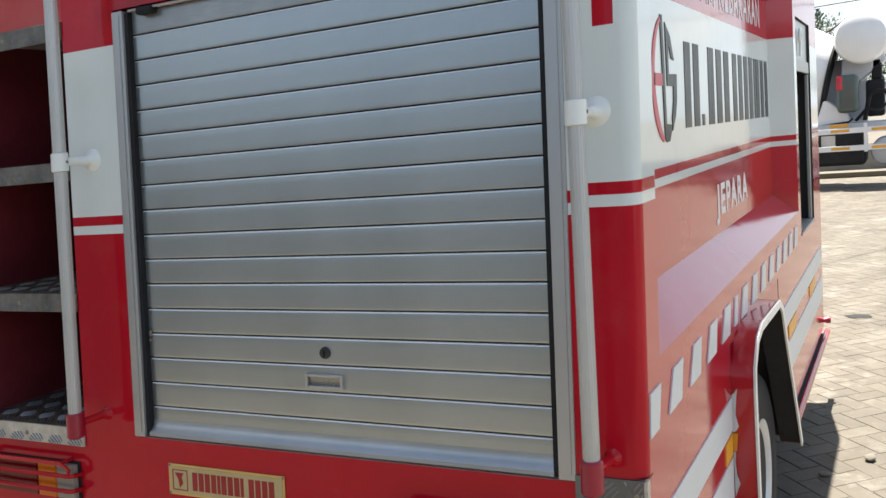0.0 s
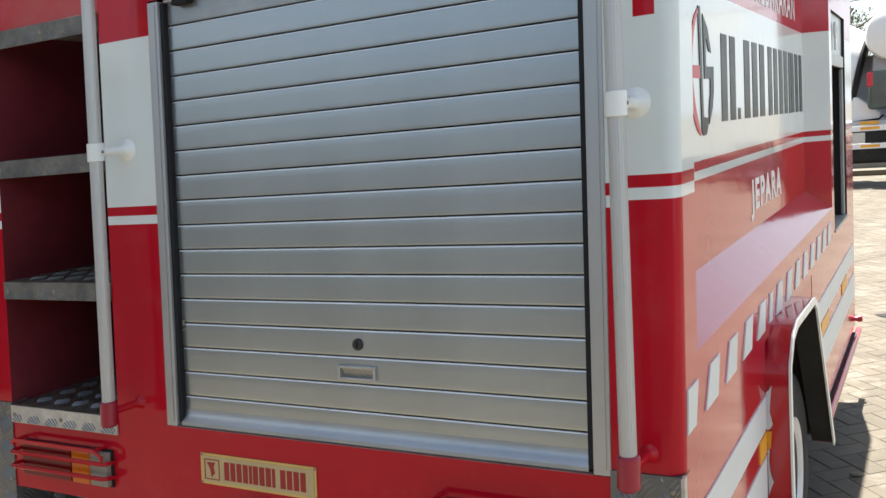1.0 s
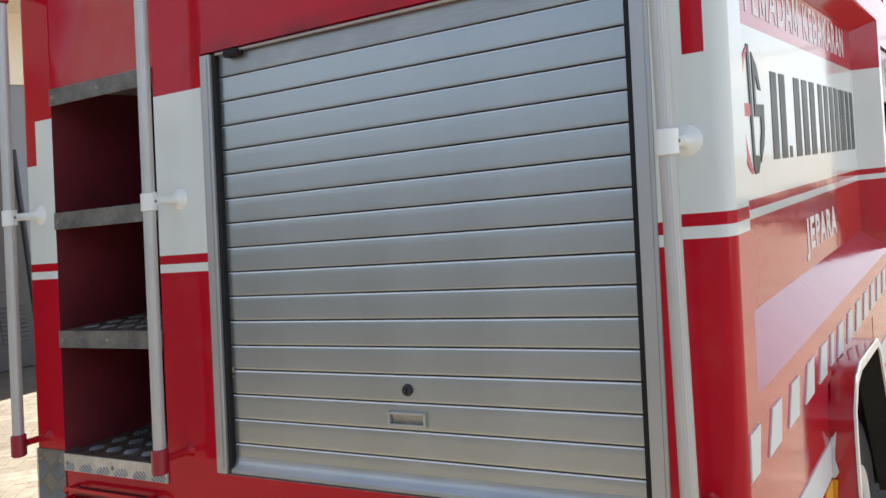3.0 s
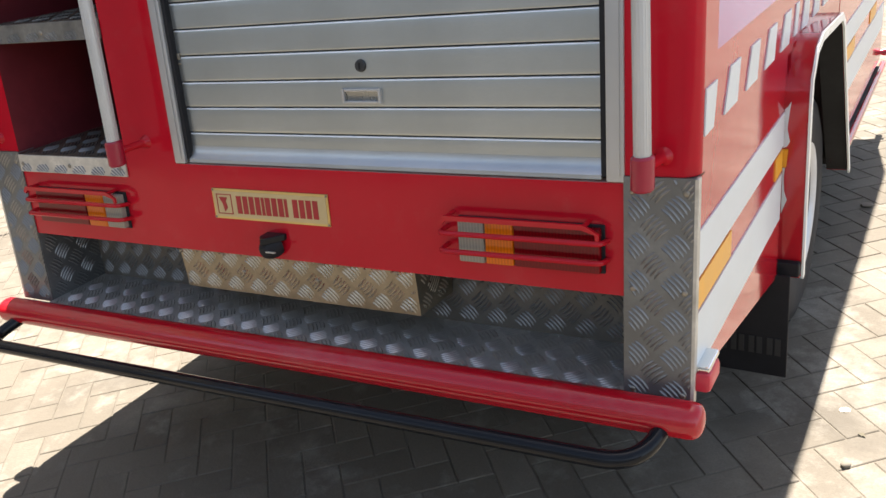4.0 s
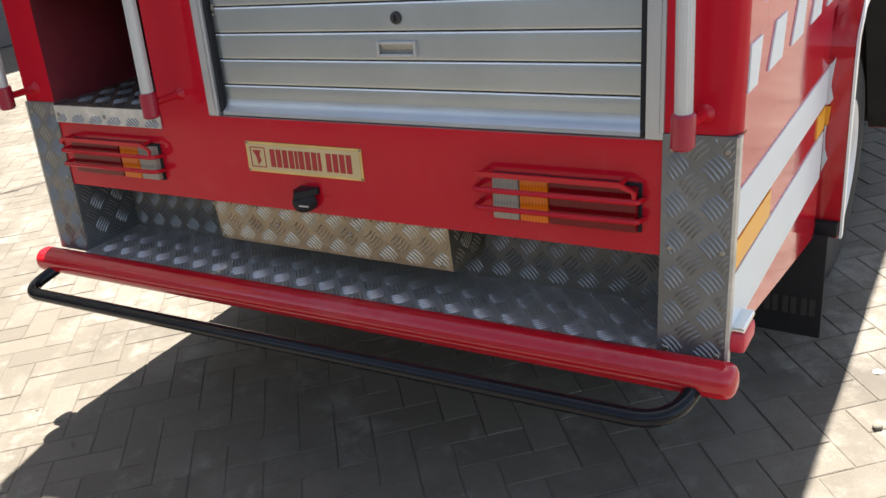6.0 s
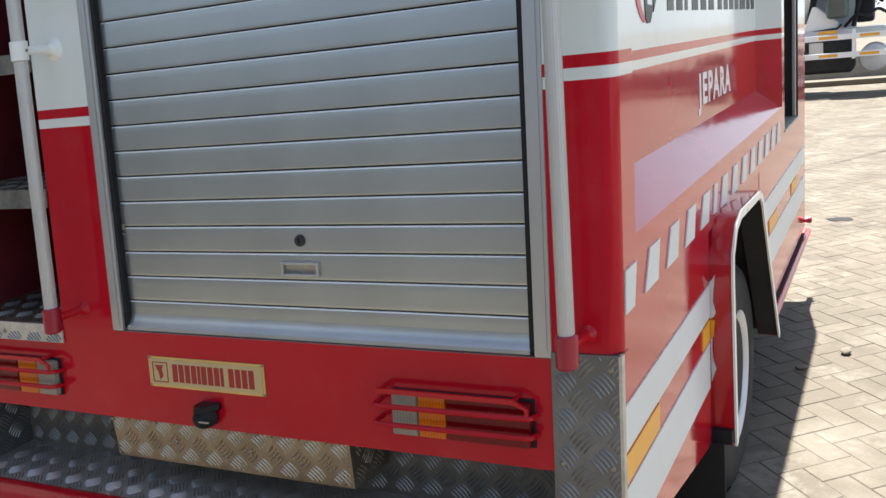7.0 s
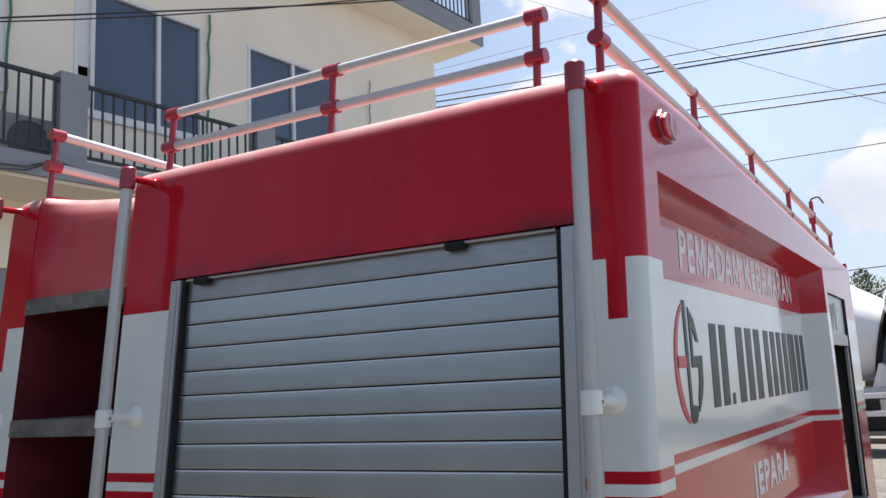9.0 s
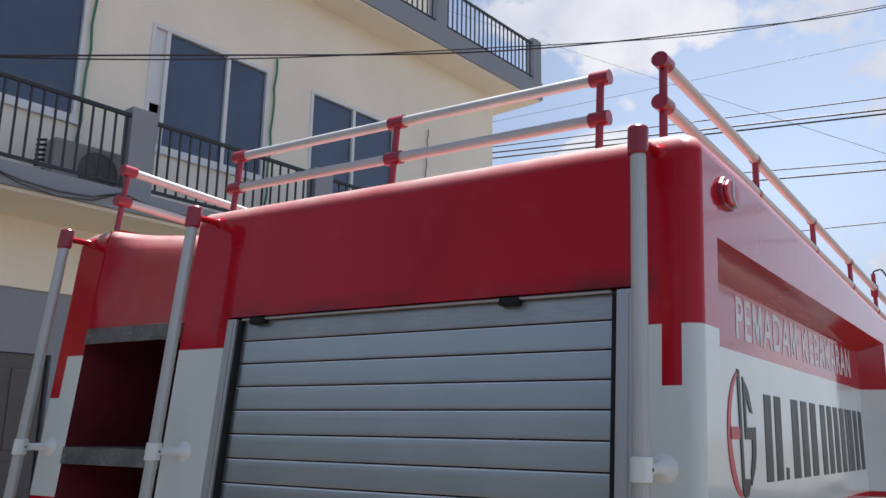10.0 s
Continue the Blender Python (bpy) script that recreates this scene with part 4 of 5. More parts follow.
# owner's name, as bars
sign = None
for y0, y1, chars in ((0.840, 1.114, "xx."), (1.160, 1.555, "xxx"), (1.588, 2.470, "xxxxixxx")):
    wide = {"i": 0.45, ".": 0.42}
    unit = (y1 - y0) / sum(wide.get(c, 1.0) for c in chars)
    y = y0
    for c in chars:
        wd = unit * wide.get(c, 1.0)
        a, b, top = (0.04, 0.78, 1.558) if c == "." else (0.10, 0.80, 1.757) if c == "i" else (0.06, 0.72, 1.757)
        bm = B()
        box(bm, XS, XS + 0.0012, y + wd * a, y + wd * b, 1.525, top)
        if sign is None:
            sign = part("owner_sign", bm, m_ink, truck, "black bars standing for the owner's name", lean=True)
        else:
            part("sign_bar", bm, m_ink, sign, lean=True)
        y += wd


def emblem():
    """Owner's round sign: a red crescent with a tongue, a black upright with a foot, and a broken black blade."""
    cy, cz, ry, rz = 0.624, 1.651, 0.128, 0.157

    def shape(name, outline, mat, parent, label=""):
        bm = B()
        prism(bm, [(cy + ry * u, cz + rz * w) for u, w in outline], "x", XS, XS + 0.002)
        return part(name, bm, mat, parent, label, lean=True)

    arc = [radians(a) for a in range(106, 265, 8)]
    ring = [(math.cos(a), math.sin(a)) for a in arc]
    thin = [(math.cos(a) * (0.80 - 0.16 * math.sin(a) ** 2 + 0.10 * math.sin(a)) + 0.02, math.sin(a) * 0.97) for a in reversed(arc)]
    em = shape("owner_emblem", ring + thin, m_ink_lred, truck, "round red and black emblem")
    shape("tongue", ((-0.85, -0.10), (-0.19, -0.10), (-0.21, 0.09), (-0.85, 0.09)), m_ink_lred, em)
    shape("upright", ((-0.28, 1.0), (-0.10, 1.0), (0.06, -0.70), (0.46, -0.72), (0.47, -0.80), (0.28, -0.98), (0.02, -0.99), (-0.10, -0.90)), m_ink, em)
    shape("blade", ((0.10, 0.90), (0.50, 0.70), (0.78, 0.32), (0.56, 0.34), (0.40, 0.52), (0.30, 0.52), (0.32, 0.09), (0.98, 0.10), (0.96, -0.30), (0.84, -0.56), (0.54, -0.82), (0.52, -0.62), (0.66, -0.34), (0.68, -0.10), (0.18, -0.10)), m_ink, em)


emblem()

# side shutter, rolled half up
bm = B()
box(bm, 0.982, 0.987, 2.62, 3.19, 1.74, 1.948)
sshut = part("side_shutter", bm, m_slat, truck, "half-open aluminium side shutter")
bm = B()
box(bm, 0.980, 0.995, 2.62, 3.19, 1.715, 1.77, 0.004)
part("bottom_rail", bm, m_alu, sshut, "bright bottom rail")
bm = B()
tube(bm, [(1.0, 2.80 + 0.03 * math.cos(math.pi * k / 10), 1.875 + 0.03 * math.sin(math.pi * k / 10)) for k in range(21)], 0.007, 8)
box(bm, 0.993, 1.003, 2.792, 2.812, 1.785, 1.847, 0.003)
part("strap_ring", bm, m_white, sshut, "white strap ring")
bm = B()
box(bm, 0.976, 0.992, 3.160, 3.186, 0.99, 1.71, 0.002)
part("guide_rail", bm, m_alu, truck)
bm = B()
box(bm, 0.93, 1.004, 2.615, 3.195, 0.975, 0.987, 0.002)
part("locker_sill", bm, m_plate, truck, "worn aluminium locker sill")

# ---------------------------------------------------------------- fender, wheel, mud flap, step bar
ARCH = [(0.835, 0.315), (0.828, 0.80), (0.835, 0.875), (0.90, 0.945), (0.985, 0.965), (1.36, 0.950), (1.425, 0.915), (1.50, 0.80), (1.84, 0.300)]


def ribbon(bm, line, x0, x1, thick):
    """A strip of sheet along a line of the yz plane, as wide as x0 to x1."""
    pts = [Vector((0, *p)) for p in line]
    rows = []
    for i, p in enumerate(pts):
        d = (pts[min(i + 1, len(pts) - 1)] - pts[max(i - 1, 0)]).normalized()
        n = Vector((0, -d.z, d.y)) * thick
        rows.append([bm.verts.new((x, q.y, q.z)) for x, q in ((x0, p), (x1, p), (x1, p - n), (x0, p - n))])
    for a, b in zip(rows, rows[1:]):
        for k in range(4):
            bm.faces.new((a[k], b[k], b[(k + 1) % 4], a[(k + 1) % 4]))
    bm.faces.new(rows[0]), bm.faces.new(list(reversed(rows[-1])))
    bmesh.ops.recalc_face_normals(bm, faces=bm.faces)
    return bm


for s in (1, -1):
    bm = B()
    ribbon(bm, ARCH, s * 0.985, s * 1.058, 0.012)
    es = [e for e in bm.edges if len(e.link_faces) == 2 and e.calc_face_angle(0) > 1.0 and abs(e.verts[0].co.x - s * 1.058) < 1e-4 and abs(e.verts[1].co.x - s * 1.058) < 1e-4]
    bmesh.ops.bevel(bm, geom=es, offset=0.004, segments=2, affect="EDGES")
    fender = part("wheel_arch", bm, m_red_gloss, truck, "red wheel arch flare with a white edge", angle=50)
    bm = B()
    ribbon(bm, ARCH, s * 1.058, s * 1.064, 0.024)
    part("edge_trim", bm, m_white, fender, "white edge trim", angle=50)
    inside = [(0.848, 0.315), (0.842, 0.80), (0.848, 0.868), (0.908, 0.932), (0.987, 0.951), (1.353, 0.936), (1.413, 0.905), (1.486, 0.79), (1.825, 0.300)]
    bm = B()
    ribbon(bm, inside, s * 0.985, s * 1.055, 0.004)
    part("arch_liner", bm, m_under, fender, "black arch liner", angle=50)
    if s > 0:
        for poly, mat, lab in ((((1.001, 0.695), (1.001, 0.80), (1.008, 0.806), (1.016, 0.820), (1.013, 0.796), (1.010, 0.765), (1.009, 0.745), (1.016, 0.712), (1.010, 0.700)), m_sheet, "white stripe end"),
                               (((1.001, 0.51), (1.001, 0.640), (1.006, 0.640), (1.004, 0.61), (1.006, 0.575), (1.014, 0.548), (1.009, 0.535)), m_sheet, "white stripe end"),
                               (((1.001, 0.643), (1.001, 0.692), (1.013, 0.692), (1.009, 0.643)), m_amber_sheet, "amber strip end")):
            bm = B()
            prism(bm, poly, "y", 0.8225, 0.8275)
            part("stripe_tip", bm, mat, fender, lab)


def wheel(sx):
    cx, cy, cz, r = sx * 0.885, 1.36, GZ + 0.388, 0.388
    base = Matrix.Translation((cx, cy, cz)) @ pose(0, 0, 0, 0, 90 * sx)
    bm = B()
    prof = [(0.205, -0.085), (0.235, -0.10), (0.32, -0.104), (0.365, -0.092), (0.384, -0.075), (0.388, -0.04), (0.388, 0.04), (0.384, 0.075), (0.365, 0.092), (0.32, 0.104), (0.235, 0.10), (0.205, 0.085)]
    lathe(bm, prof, base, 56)
    w = part("wheel", bm, m_tyre, truck, "rear wheel with a silver rim")
    bm = B()
    for k in range(56):
        for s2 in (-1, 1):
            a = 2 * math.pi * (k + 0.25 * s2) / 56
            box_m = base @ pose(0, 0, 0, 0, 0, math.degrees(a)) @ Matrix.Translation((0.3885, 0, 0.047 * s2))
            vs = [bm.verts.new(box_m @ Vector(p)) for p in ((0, -0.012, -0.034), (0, 0.012, -0.034), (0, 0.012, 0.034), (0, -0.012, 0.034), (0.005, -0.010, -0.030), (0.005, 0.010, -0.030), (0.005, 0.010, 0.030), (0.005, -0.010, 0.030))]
            for f in ((4, 5, 6, 7), (0, 1, 5, 4), (1, 2, 6, 5), (2, 3, 7, 6), (3, 0, 4, 7)):
                bm.faces.new([vs[i] for i in f])
    tagged(part("tread", bm, m_tyre, w), kind="stuff")
    bm = B()
    lathe(bm, [(0.0, 0.02), (0.085, 0.02), (0.095, 0.012), (0.15, -0.01), (0.17, 0.03), (0.195, 0.085), (0.215, 0.098), (0.226, 0.100), (0.226, 0.092), (0.206, 0.08), (0.2, 0.0)], base, 48)
    rim = part("rim", bm, m_rim, w, "silver steel rim")
    for k in range(6):
        a = 2 * math.pi * k / 6
        bm = B()
        lathe(bm, [(0.0, 0.03), (0.009, 0.03), (0.012, 0.0)], base @ Matrix.Translation((0.065 * math.cos(a), 0.065 * math.sin(a), 0.018)), 6)
        part("wheel_nut", bm, m_screw, rim)
    bm = B()
    lathe(bm, [(p, h - 0.22) for p, h in prof], base, 40)
    part("inner_tyre", bm, m_tyre, w)


wheel(1)
wheel(-1)
bm = B()
box(bm, 0.75, 1.040, 0.775, 0.783, 0.02, 0.345, 0.003)
flap = part("mud_flap", bm, m_rubber, truck, "black rubber mud flap with faint bars")
for k in range(4):
    bm = B()
    box(bm, 0.835 + 0.05 * k, 0.85 + 0.05 * k, 0.773, 0.775, 0.09, 0.145)
    box(bm, 0.857 + 0.05 * k, 0.872 + 0.05 * k, 0.773, 0.775, 0.09, 0.145)
    part("flap_bar", bm, m_flap_ink, flap)
bm = B()
box(bm, -0.985, -0.70, 0.775, 0.783, 0.02, 0.44, 0.003)
part("mud_flap", bm, m_rubber, truck)
bm = B()
box(bm, 0.985, 1.056, 0.812, 0.846, 0.325, 0.368, 0.006)
part("flap_hanger", bm, m_rubber, truck)
bm = B()
box(bm, 0.80, 1.005, 1.95, 3.50, 0.27, 0.30, 0.004)
box(bm, 0.80, 0.99, 1.95, 3.50, 0.30, 0.345, 0.0)
part("side_step", bm, m_under, truck, "dark side step with a red rail")
bm = B()
tube(bm, [(1.012, 1.92, 0.285), (1.012, 2.6, 0.285), (1.012, 3.62, 0.285)], 0.016, 12)
part("step_rail", bm, m_red_gloss, truck)
bm = B()
tube(bm, [(0.95, 3.54, 0.36), (1.0, 3.56, 0.36), (1.018, 3.57, 0.36), (1.035, 3.57, 0.36)], 0.02, 12, True, [0.012, 0.012, 0.02, 0.016])
part("filler_cap", bm, m_dred, truck)
bm = B()
box(bm, -0.86, 0.86, 1.29, 1.43, GZ + 0.32, GZ + 0.46, 0.03)
part("axle", bm, m_under, truck)

# ---------------------------------------------------------------- roof rails


def rail(points, posts, label):
    """Two aluminium tubes on red posts with sleeves, along a line on the roof."""
    ob = None
    y0 = points[0][1] + 0.14

    def at(x, y, z):
        return (x, y, z - 0.0445 * max(0.0, y - y0))

    for k, z in enumerate((2.488, 2.380)):
        bm = B()
        tube(bm, [at(x, y, z) for x, y in points], 0.0145, 14)
        if ob is None:
            ob = part("roof_rail", bm, m_tube, truck, label, lean=True)
        else:
            part("lower_tube", bm, m_tube, ob, lean=True)
    dx, dy = points[-1][0] - points[0][0], points[-1][1] - points[0][1]
    n = math.hypot(dx, dy)
    dx, dy = dx / n, dy / n
    for x, y, ends in posts:
        bm = B()
        tube(bm, [(x, y, ZT - 0.012 - fall(y)), at(x, y, 2.49)], 0.0095, 12)
        for z in (2.488, 2.380):
            h = 0.024 if ends else 0.011
            tube(bm, [at(x - dx * h, y - dy * h, z), at(x + dx * h, y + dy * h, z)], 0.0195 if ends else 0.0165, 16)
        part("rail_post", bm, m_dred, ob, "red painted post with sleeves", lean=True)
    return ob


rail([(-0.485, 0.135), (0.1, 0.135), (0.735, 0.135)], [(-0.476, 0.135, True), (0.127, 0.135, True), (0.727, 0.135, True)], "silver two-tube roof rail on red posts")
rail([(0.887, 0.12), (0.895, 0.70), (0.906, 1.50), (0.932, 3.53)], [(0.887, 0.12, True), (0.897, 0.893, False), (0.907, 1.67, False), (0.917, 2.39, False), (0.925, 3.00, False), (0.932, 3.52, False)], "silver roof rail along the sign side")
rail([(-0.925, 0.055), (-0.925, 0.70), (-0.925, 1.5), (-0.925, 3.53)], [(-0.925, 0.062, True), (-0.925, 0.893, False), (-0.925, 1.67, False), (-0.925, 2.39, False), (-0.925, 3.00, False), (-0.925, 3.52, False)], "silver roof rail along the ladder side")
bm = B()
box(bm, 0.908, 0.942, 2.982, 3.018, 2.325, 2.385, 0.008)
tube(bm, [(0.925, 3.0, 2.37), (0.925, 3.0, 2.44)], 0.010, 10)
nozzle = part("hose_holder", bm, m_dred, truck, "red hose holder with a hook")
bm = B()
tube(bm, bend([(0.925, 3.0, 2.425), (0.925, 3.0, 2.452), (0.962, 3.005, 2.462), (0.982, 3.01, 2.425)], 0.012, 3), 0.004, 8)
part("hook", bm, m_rubber, nozzle)

# ---------------------------------------------------------------- building
FACE = Matrix.Translation((-7.0, 4.0, GZ)) @ pose(0, 0, 0, 0, 0, -math.degrees(math.atan(0.09)))
house = new("office_building")
house.empty_display_size = 0.5
house.matrix_basis = FACE
tagged(house, "cream rendered two-storey building with grey balconies and tinted windows", "building")
UP = Matrix.Translation((0, 0, -GZ))


def on_house(name, bm, mat, parent=house, label=""):
    """A part in the facade's own axes: x out of the wall, y along it, heights as in the world."""
    ob = part(name, bm, mat, None, label)
    ob.parent = parent
    ob.matrix_parent_inverse = UP if parent is house else Matrix.Identity(4)
    return ob


WALL = -1.2
WINDOWS = ((-2.9, -0.09, 5.50, 7.30, (-1.5,)), (0.83, 2.90, 5.44, 7.28, (1.10, 2.13)), (3.77, 5.82, 5.40, 7.26, (4.77,)))


def pierced(bm, s0, s1, z0, z1, x0, x1, openings):
    """A wall with thickness and openings that go through it."""
    ss = sorted({s0, s1, *[v for o in openings for v in o[:2]]})
    zs = sorted({z0, z1, *[v for o in openings for v in o[2:4]]})
    for a, b in zip(ss, ss[1:]):
        for c, d in zip(zs, zs[1:]):
            if not any(o[0] <= a and b <= o[1] and o[2] <= c and d <= o[3] for o in openings):
                box(bm, x0, x1, a, b, c, d)
    bmesh.ops.remove_doubles(bm, verts=bm.verts, dist=0.001)
    return bm


bm = B()
pierced(bm, -12.0, 8.82, 4.39, 8.82, WALL - 0.2, WALL, WINDOWS)
on_house("upper_wall", bm, m_cream, label="cream rendered wall")
bm = B()
box(bm, WALL - 0.2, WALL, -12, 8.92, 3.26, 4.12)
on_house("lintel_wall", bm, m_cream)
bm = B()
box(bm, WALL - 0.22, WALL - 0.04, -12, 8.92, 2.50, 3.26)
box(bm, WALL - 0.22, WALL - 0.04, -0.02, 8.92, GZ, 2.50)
on_house("ground_floor_wall", bm, m_grey, label="grey painted ground floor")
bm = B()
box(bm, -9.0, WALL - 0.2, 8.62, 8.82, GZ, 8.82)
box(bm, -9.0, -8.8, -12, 8.92, GZ, 8.82)
box(bm, -9.0, WALL, -12, -11.8, GZ, 8.82)
on_house("end_wall", bm, m_cream)
bm = B()
box(bm, WALL, 0.0, -12, 9.0, 4.14, 4.39)
on_house("balcony_slab", bm, m_grey, label="grey balcony edge")
bm = B()
box(bm, WALL, -0.06, -12, 8.95, 4.10, 4.14)
on_house("balcony_soffit", bm, m_soffit)
bm = B()
box(bm, -9.0, -0.52, -12, 9.75, 8.86, 9.26)
on_house("upper_slab", bm, m_grey, label="grey upper balcony edge")
bm = B()
box(bm, -9.0, -0.56, -12, 9.71, 8.82, 8.86)
on_house("upper_soffit", bm, m_soffit)


def balustrade(x, s0, s1, z0, z1, step, label=""):
    bm = B()
    box(bm, x - 0.025, x + 0.025, s0, s1, z1 - 0.05, z1, 0.006)
    rl = on_house("railing", bm, m_iron, label=label)
    bm = B()
    box(bm, x - 0.018, x + 0.018, s0, s1, z0 + 0.06, z0 + 0.10, 0.004)
    on_house("bottom_bar", bm, m_iron, rl)
    n = max(1, int((s1 - s0) / step))
    bm = B()
    box(bm, x - 0.011, x + 0.011, -0.011, 0.011, z0 + 0.06, z1 - 0.04)
    first = on_house("baluster", bm, m_iron, rl)
    for k in range(n):
        ob = first if k == 0 else new("baluster", first.data)
        ob.parent = rl
        ob.matrix_basis = Matrix.Translation((0, s0 + (k + 0.5) * (s1 - s0) / n, 0))


def newel(x, s0, s1, z0, z1):
    bm = B()
    box(bm, x - 0.16, x + 0.04, s0, s1, z0, z1, 0.008)
    on_house("balcony_pillar", bm, m_grey, label="grey balcony pillar")


for a, b in ((-3.6, 0.09), (0.39, 3.01), (3.26, 6.0), (6.25, 8.70)):
    balustrade(-0.08, a, b, 4.39, 5.37, 0.14, "dark steel balcony railing")
for a in (0.09, 3.01, 6.0, 8.70):
    newel(-0.08, a - 0.03, a + 0.31, 4.39, 5.46)
for a, b in ((1.5, 6.18), (6.50, 9.45)):
    balustrade(-0.60, a, b, 9.26, 10.16, 0.14)
for a in (6.18, 9.45):
    newel(-0.60, a, a + 0.32, 9.26, 10.27)
bm = B()
box(bm, -3.2, -3.0, 1.0, 9.0, 9.26, 12.2)
on_house("top_floor_wall", bm, m_cream)

for s0, s1, z0, z1, mull in WINDOWS:
    bm = B()
    x = WALL - 0.02
    for a, b, c, d in ((s0, s1, z1 - 0.06, z1), (s0, s1, z0, z0 + 0.07), (s0, s0 + 0.06, z0 + 0.07, z1 - 0.06), (s1 - 0.06, s1, z0 + 0.07, z1 - 0.06)):
        box(bm, x - 0.06, x + 0.035, a, b, c, d, 0.004)
    win = on_house("window", bm, m_upvc, label="tinted sliding window in a white frame")
    for mm in mull:
        bm = B()
        box(bm, x - 0.05, x + 0.028, mm - 0.03, mm + 0.03, z0 + 0.07, z1 - 0.06)
        on_house("mullion", bm, m_upvc, win)
    edges = [s0 + 0.03, *mull, s1 - 0.03]
    for k, (a, b) in enumerate(zip(edges, edges[1:])):
        bm = B()
        box(bm, x - 0.03, x - 0.022, a + 0.03, b - 0.03, z0 + 0.07, z1 - 0.06)
        blind = len(mull) == 2 and k == 0
        if blind:
            bm.free()
            bm = B()
            box(bm, x - 0.03, x - 0.022, a + 0.03, b - 0.03, z0 + 0.66, z1 - 0.06)
        pane = on_house("pane", bm, m_upvc if blind else m_glass, win, "white blind panel" if blind else "")
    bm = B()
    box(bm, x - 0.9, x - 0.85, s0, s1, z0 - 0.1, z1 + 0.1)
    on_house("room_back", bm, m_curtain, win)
    bm = B()
    box(bm, WALL, WALL + 0.05, s0 - 0.05, s1 + 0.05, z0 - 0.06, z0 - 0.005, 0.005)
    on_house("sill", bm, m_upvc, win)
# roller doors on the ground floor
for k in range(4):
    s = -0.06 - 0.86 * (k + 1)
    bm = B()
    box(bm, WALL - 0.12, WALL - 0.07, s, s + 0.84, GZ + 0.01, 2.49)
    dr = on_house("folding_door", bm, m_brown, label="brown-grey panelled folding door")
    for c, d in ((0.25, 0.72), (0.85, 1.25), (1.38, 2.32)):
        for a, b in ((s + 0.09, s + 0.39), (s + 0.46, s + 0.76)):
            if d < 0.8:
                for n in range(9):
                    bm = B()
                    zz = c + (d - c) * n / 9
                    prism(bm, ((WALL - 0.07, zz), (WALL - 0.045, zz), (WALL - 0.07, zz + 0.045)), "y", a, b)
                    on_house("louvre_slat", bm, m_brown, dr)
            else:
                bm = B()
                box(bm, WALL - 0.07, WALL - 0.05, a, b, c, d, 0.015)
                on_house("door_panel", bm, m_brown, dr)
for s, z0, z1 in ((0.0, 5.2, 8.5), (3.0, 5.0, 7.50), (6.70, 6.2, 7.42)):
    bm = B()
    tube(bm, [(WALL + 0.04, s + 0.018 * math.sin(2.3 * k) - 0.006 * k, z1 + (z0 - z1) * k / 10) for k in range(11)], 0.018 if s < 6 else 0.012, 10)
    on_house("conduit", bm, m_green if s < 6 else m_grey, label="green wall conduit" if s < 6 else "grey wall conduit")


def air_conditioner(s, x, z):
    bm = B()
    box(bm, x - 0.16, x + 0.16, s - 0.46, s + 0.52, z, z + 0.62, 0.02)
    ac = on_house("air_conditioner", bm, m_ac, label="dusty outdoor air-conditioner unit with a corrugated hose")
    bm = B()
    lathe(bm, [(0.0, 0.0), (0.05, 0.006), (0.24, 0.004), (0.25, 0.014), (0.26, 0.0)], Matrix.Translation((x + 0.161, s + 0.10, z + 0.30)) @ pose(0, 0, 0, 0, 90), 28)
    on_house("fan_guard", bm, m_fan, ac)
    bm = B()
    for k in range(9):
        zz = z + 0.04 + 0.062 * k
        tube(bm, [(x + 0.10, s - 0.64, zz), (x + 0.10, s - 0.60, zz + 0.012), (x + 0.10, s - 0.53, zz + 0.03)], 0.016, 8)
    on_house("hose", bm, m_rubber, ac, "dark corrugated drain hose")


air_conditioner(-0.12, -0.75, 4.39)

# ---------------------------------------------------------------- mixer truck and yard wall
mixer = thing("mixer_truck", (0.2, 17.2, GZ), "white concrete mixer truck with white and amber guard rails", "truck")
bm = B()
axis = Matrix.Translation((0.055, 17.4, 2.07)) @ look((0, 0, 0), (1.46, 0, -0.34)).to_3x3().to_4x4() @ pose(0, 0, 0, 180)
lathe(bm, [(0.0, -4.6), (0.70, -4.6), (0.95, -4.2), (1.20, -3.2), (1.22, -2.0), (1.12, -1.0), (0.80, -0.05), (0.75, 0.0), (0.0, 0.0)], axis, 40)
part("drum", bm, m_mixer, mixer, "white mixer drum", angle=40)
bm = B()
lathe(bm, [(0.76, -0.03), (0.82, -0.03), (0.82, 0.01), (0.76, 0.01)], axis, 40)
part("drum_ring", bm, m_under, mixer)
bm = B()
lathe(bm, [(0.0, 0.0), (0.20, 0.012), (0.36, 0.05), (0.44, 0.10), (0.47, 0.18), (0.47, 1.5), (0.0, 1.5)], Matrix.Translation((0.665, 16.4, 2.735)) @ pose(0, 0, 0, -90), 40)
part("water_tank", bm, m_mixer, mixer, "white round-ended tank")
bm = B()
prism(bm, ((0.30, 2.38), (0.95, 2.55), (1.10, 2.32), (0.62, 1.95), (0.28, 2.0)), "y", 16.9, 17.6, 0.04)
part("hopper", bm, m_mixer_grey, mixer, "light grey hopper")
bm = B()
box(bm, -0.15, 0.72, 17.62, 17.70, 1.16, 2.42, 0.02)
part("rear_frame", bm, m_mixer_grey, mixer, "light grey frame plate")
bm = B()
box(bm, 0.24, 0.62, 16.30, 16.55, 1.36, 2.08, 0.09, 4)
ch = part("chute", bm, m_chute, mixer, "dark rounded chute with a red edge")
bm = B()
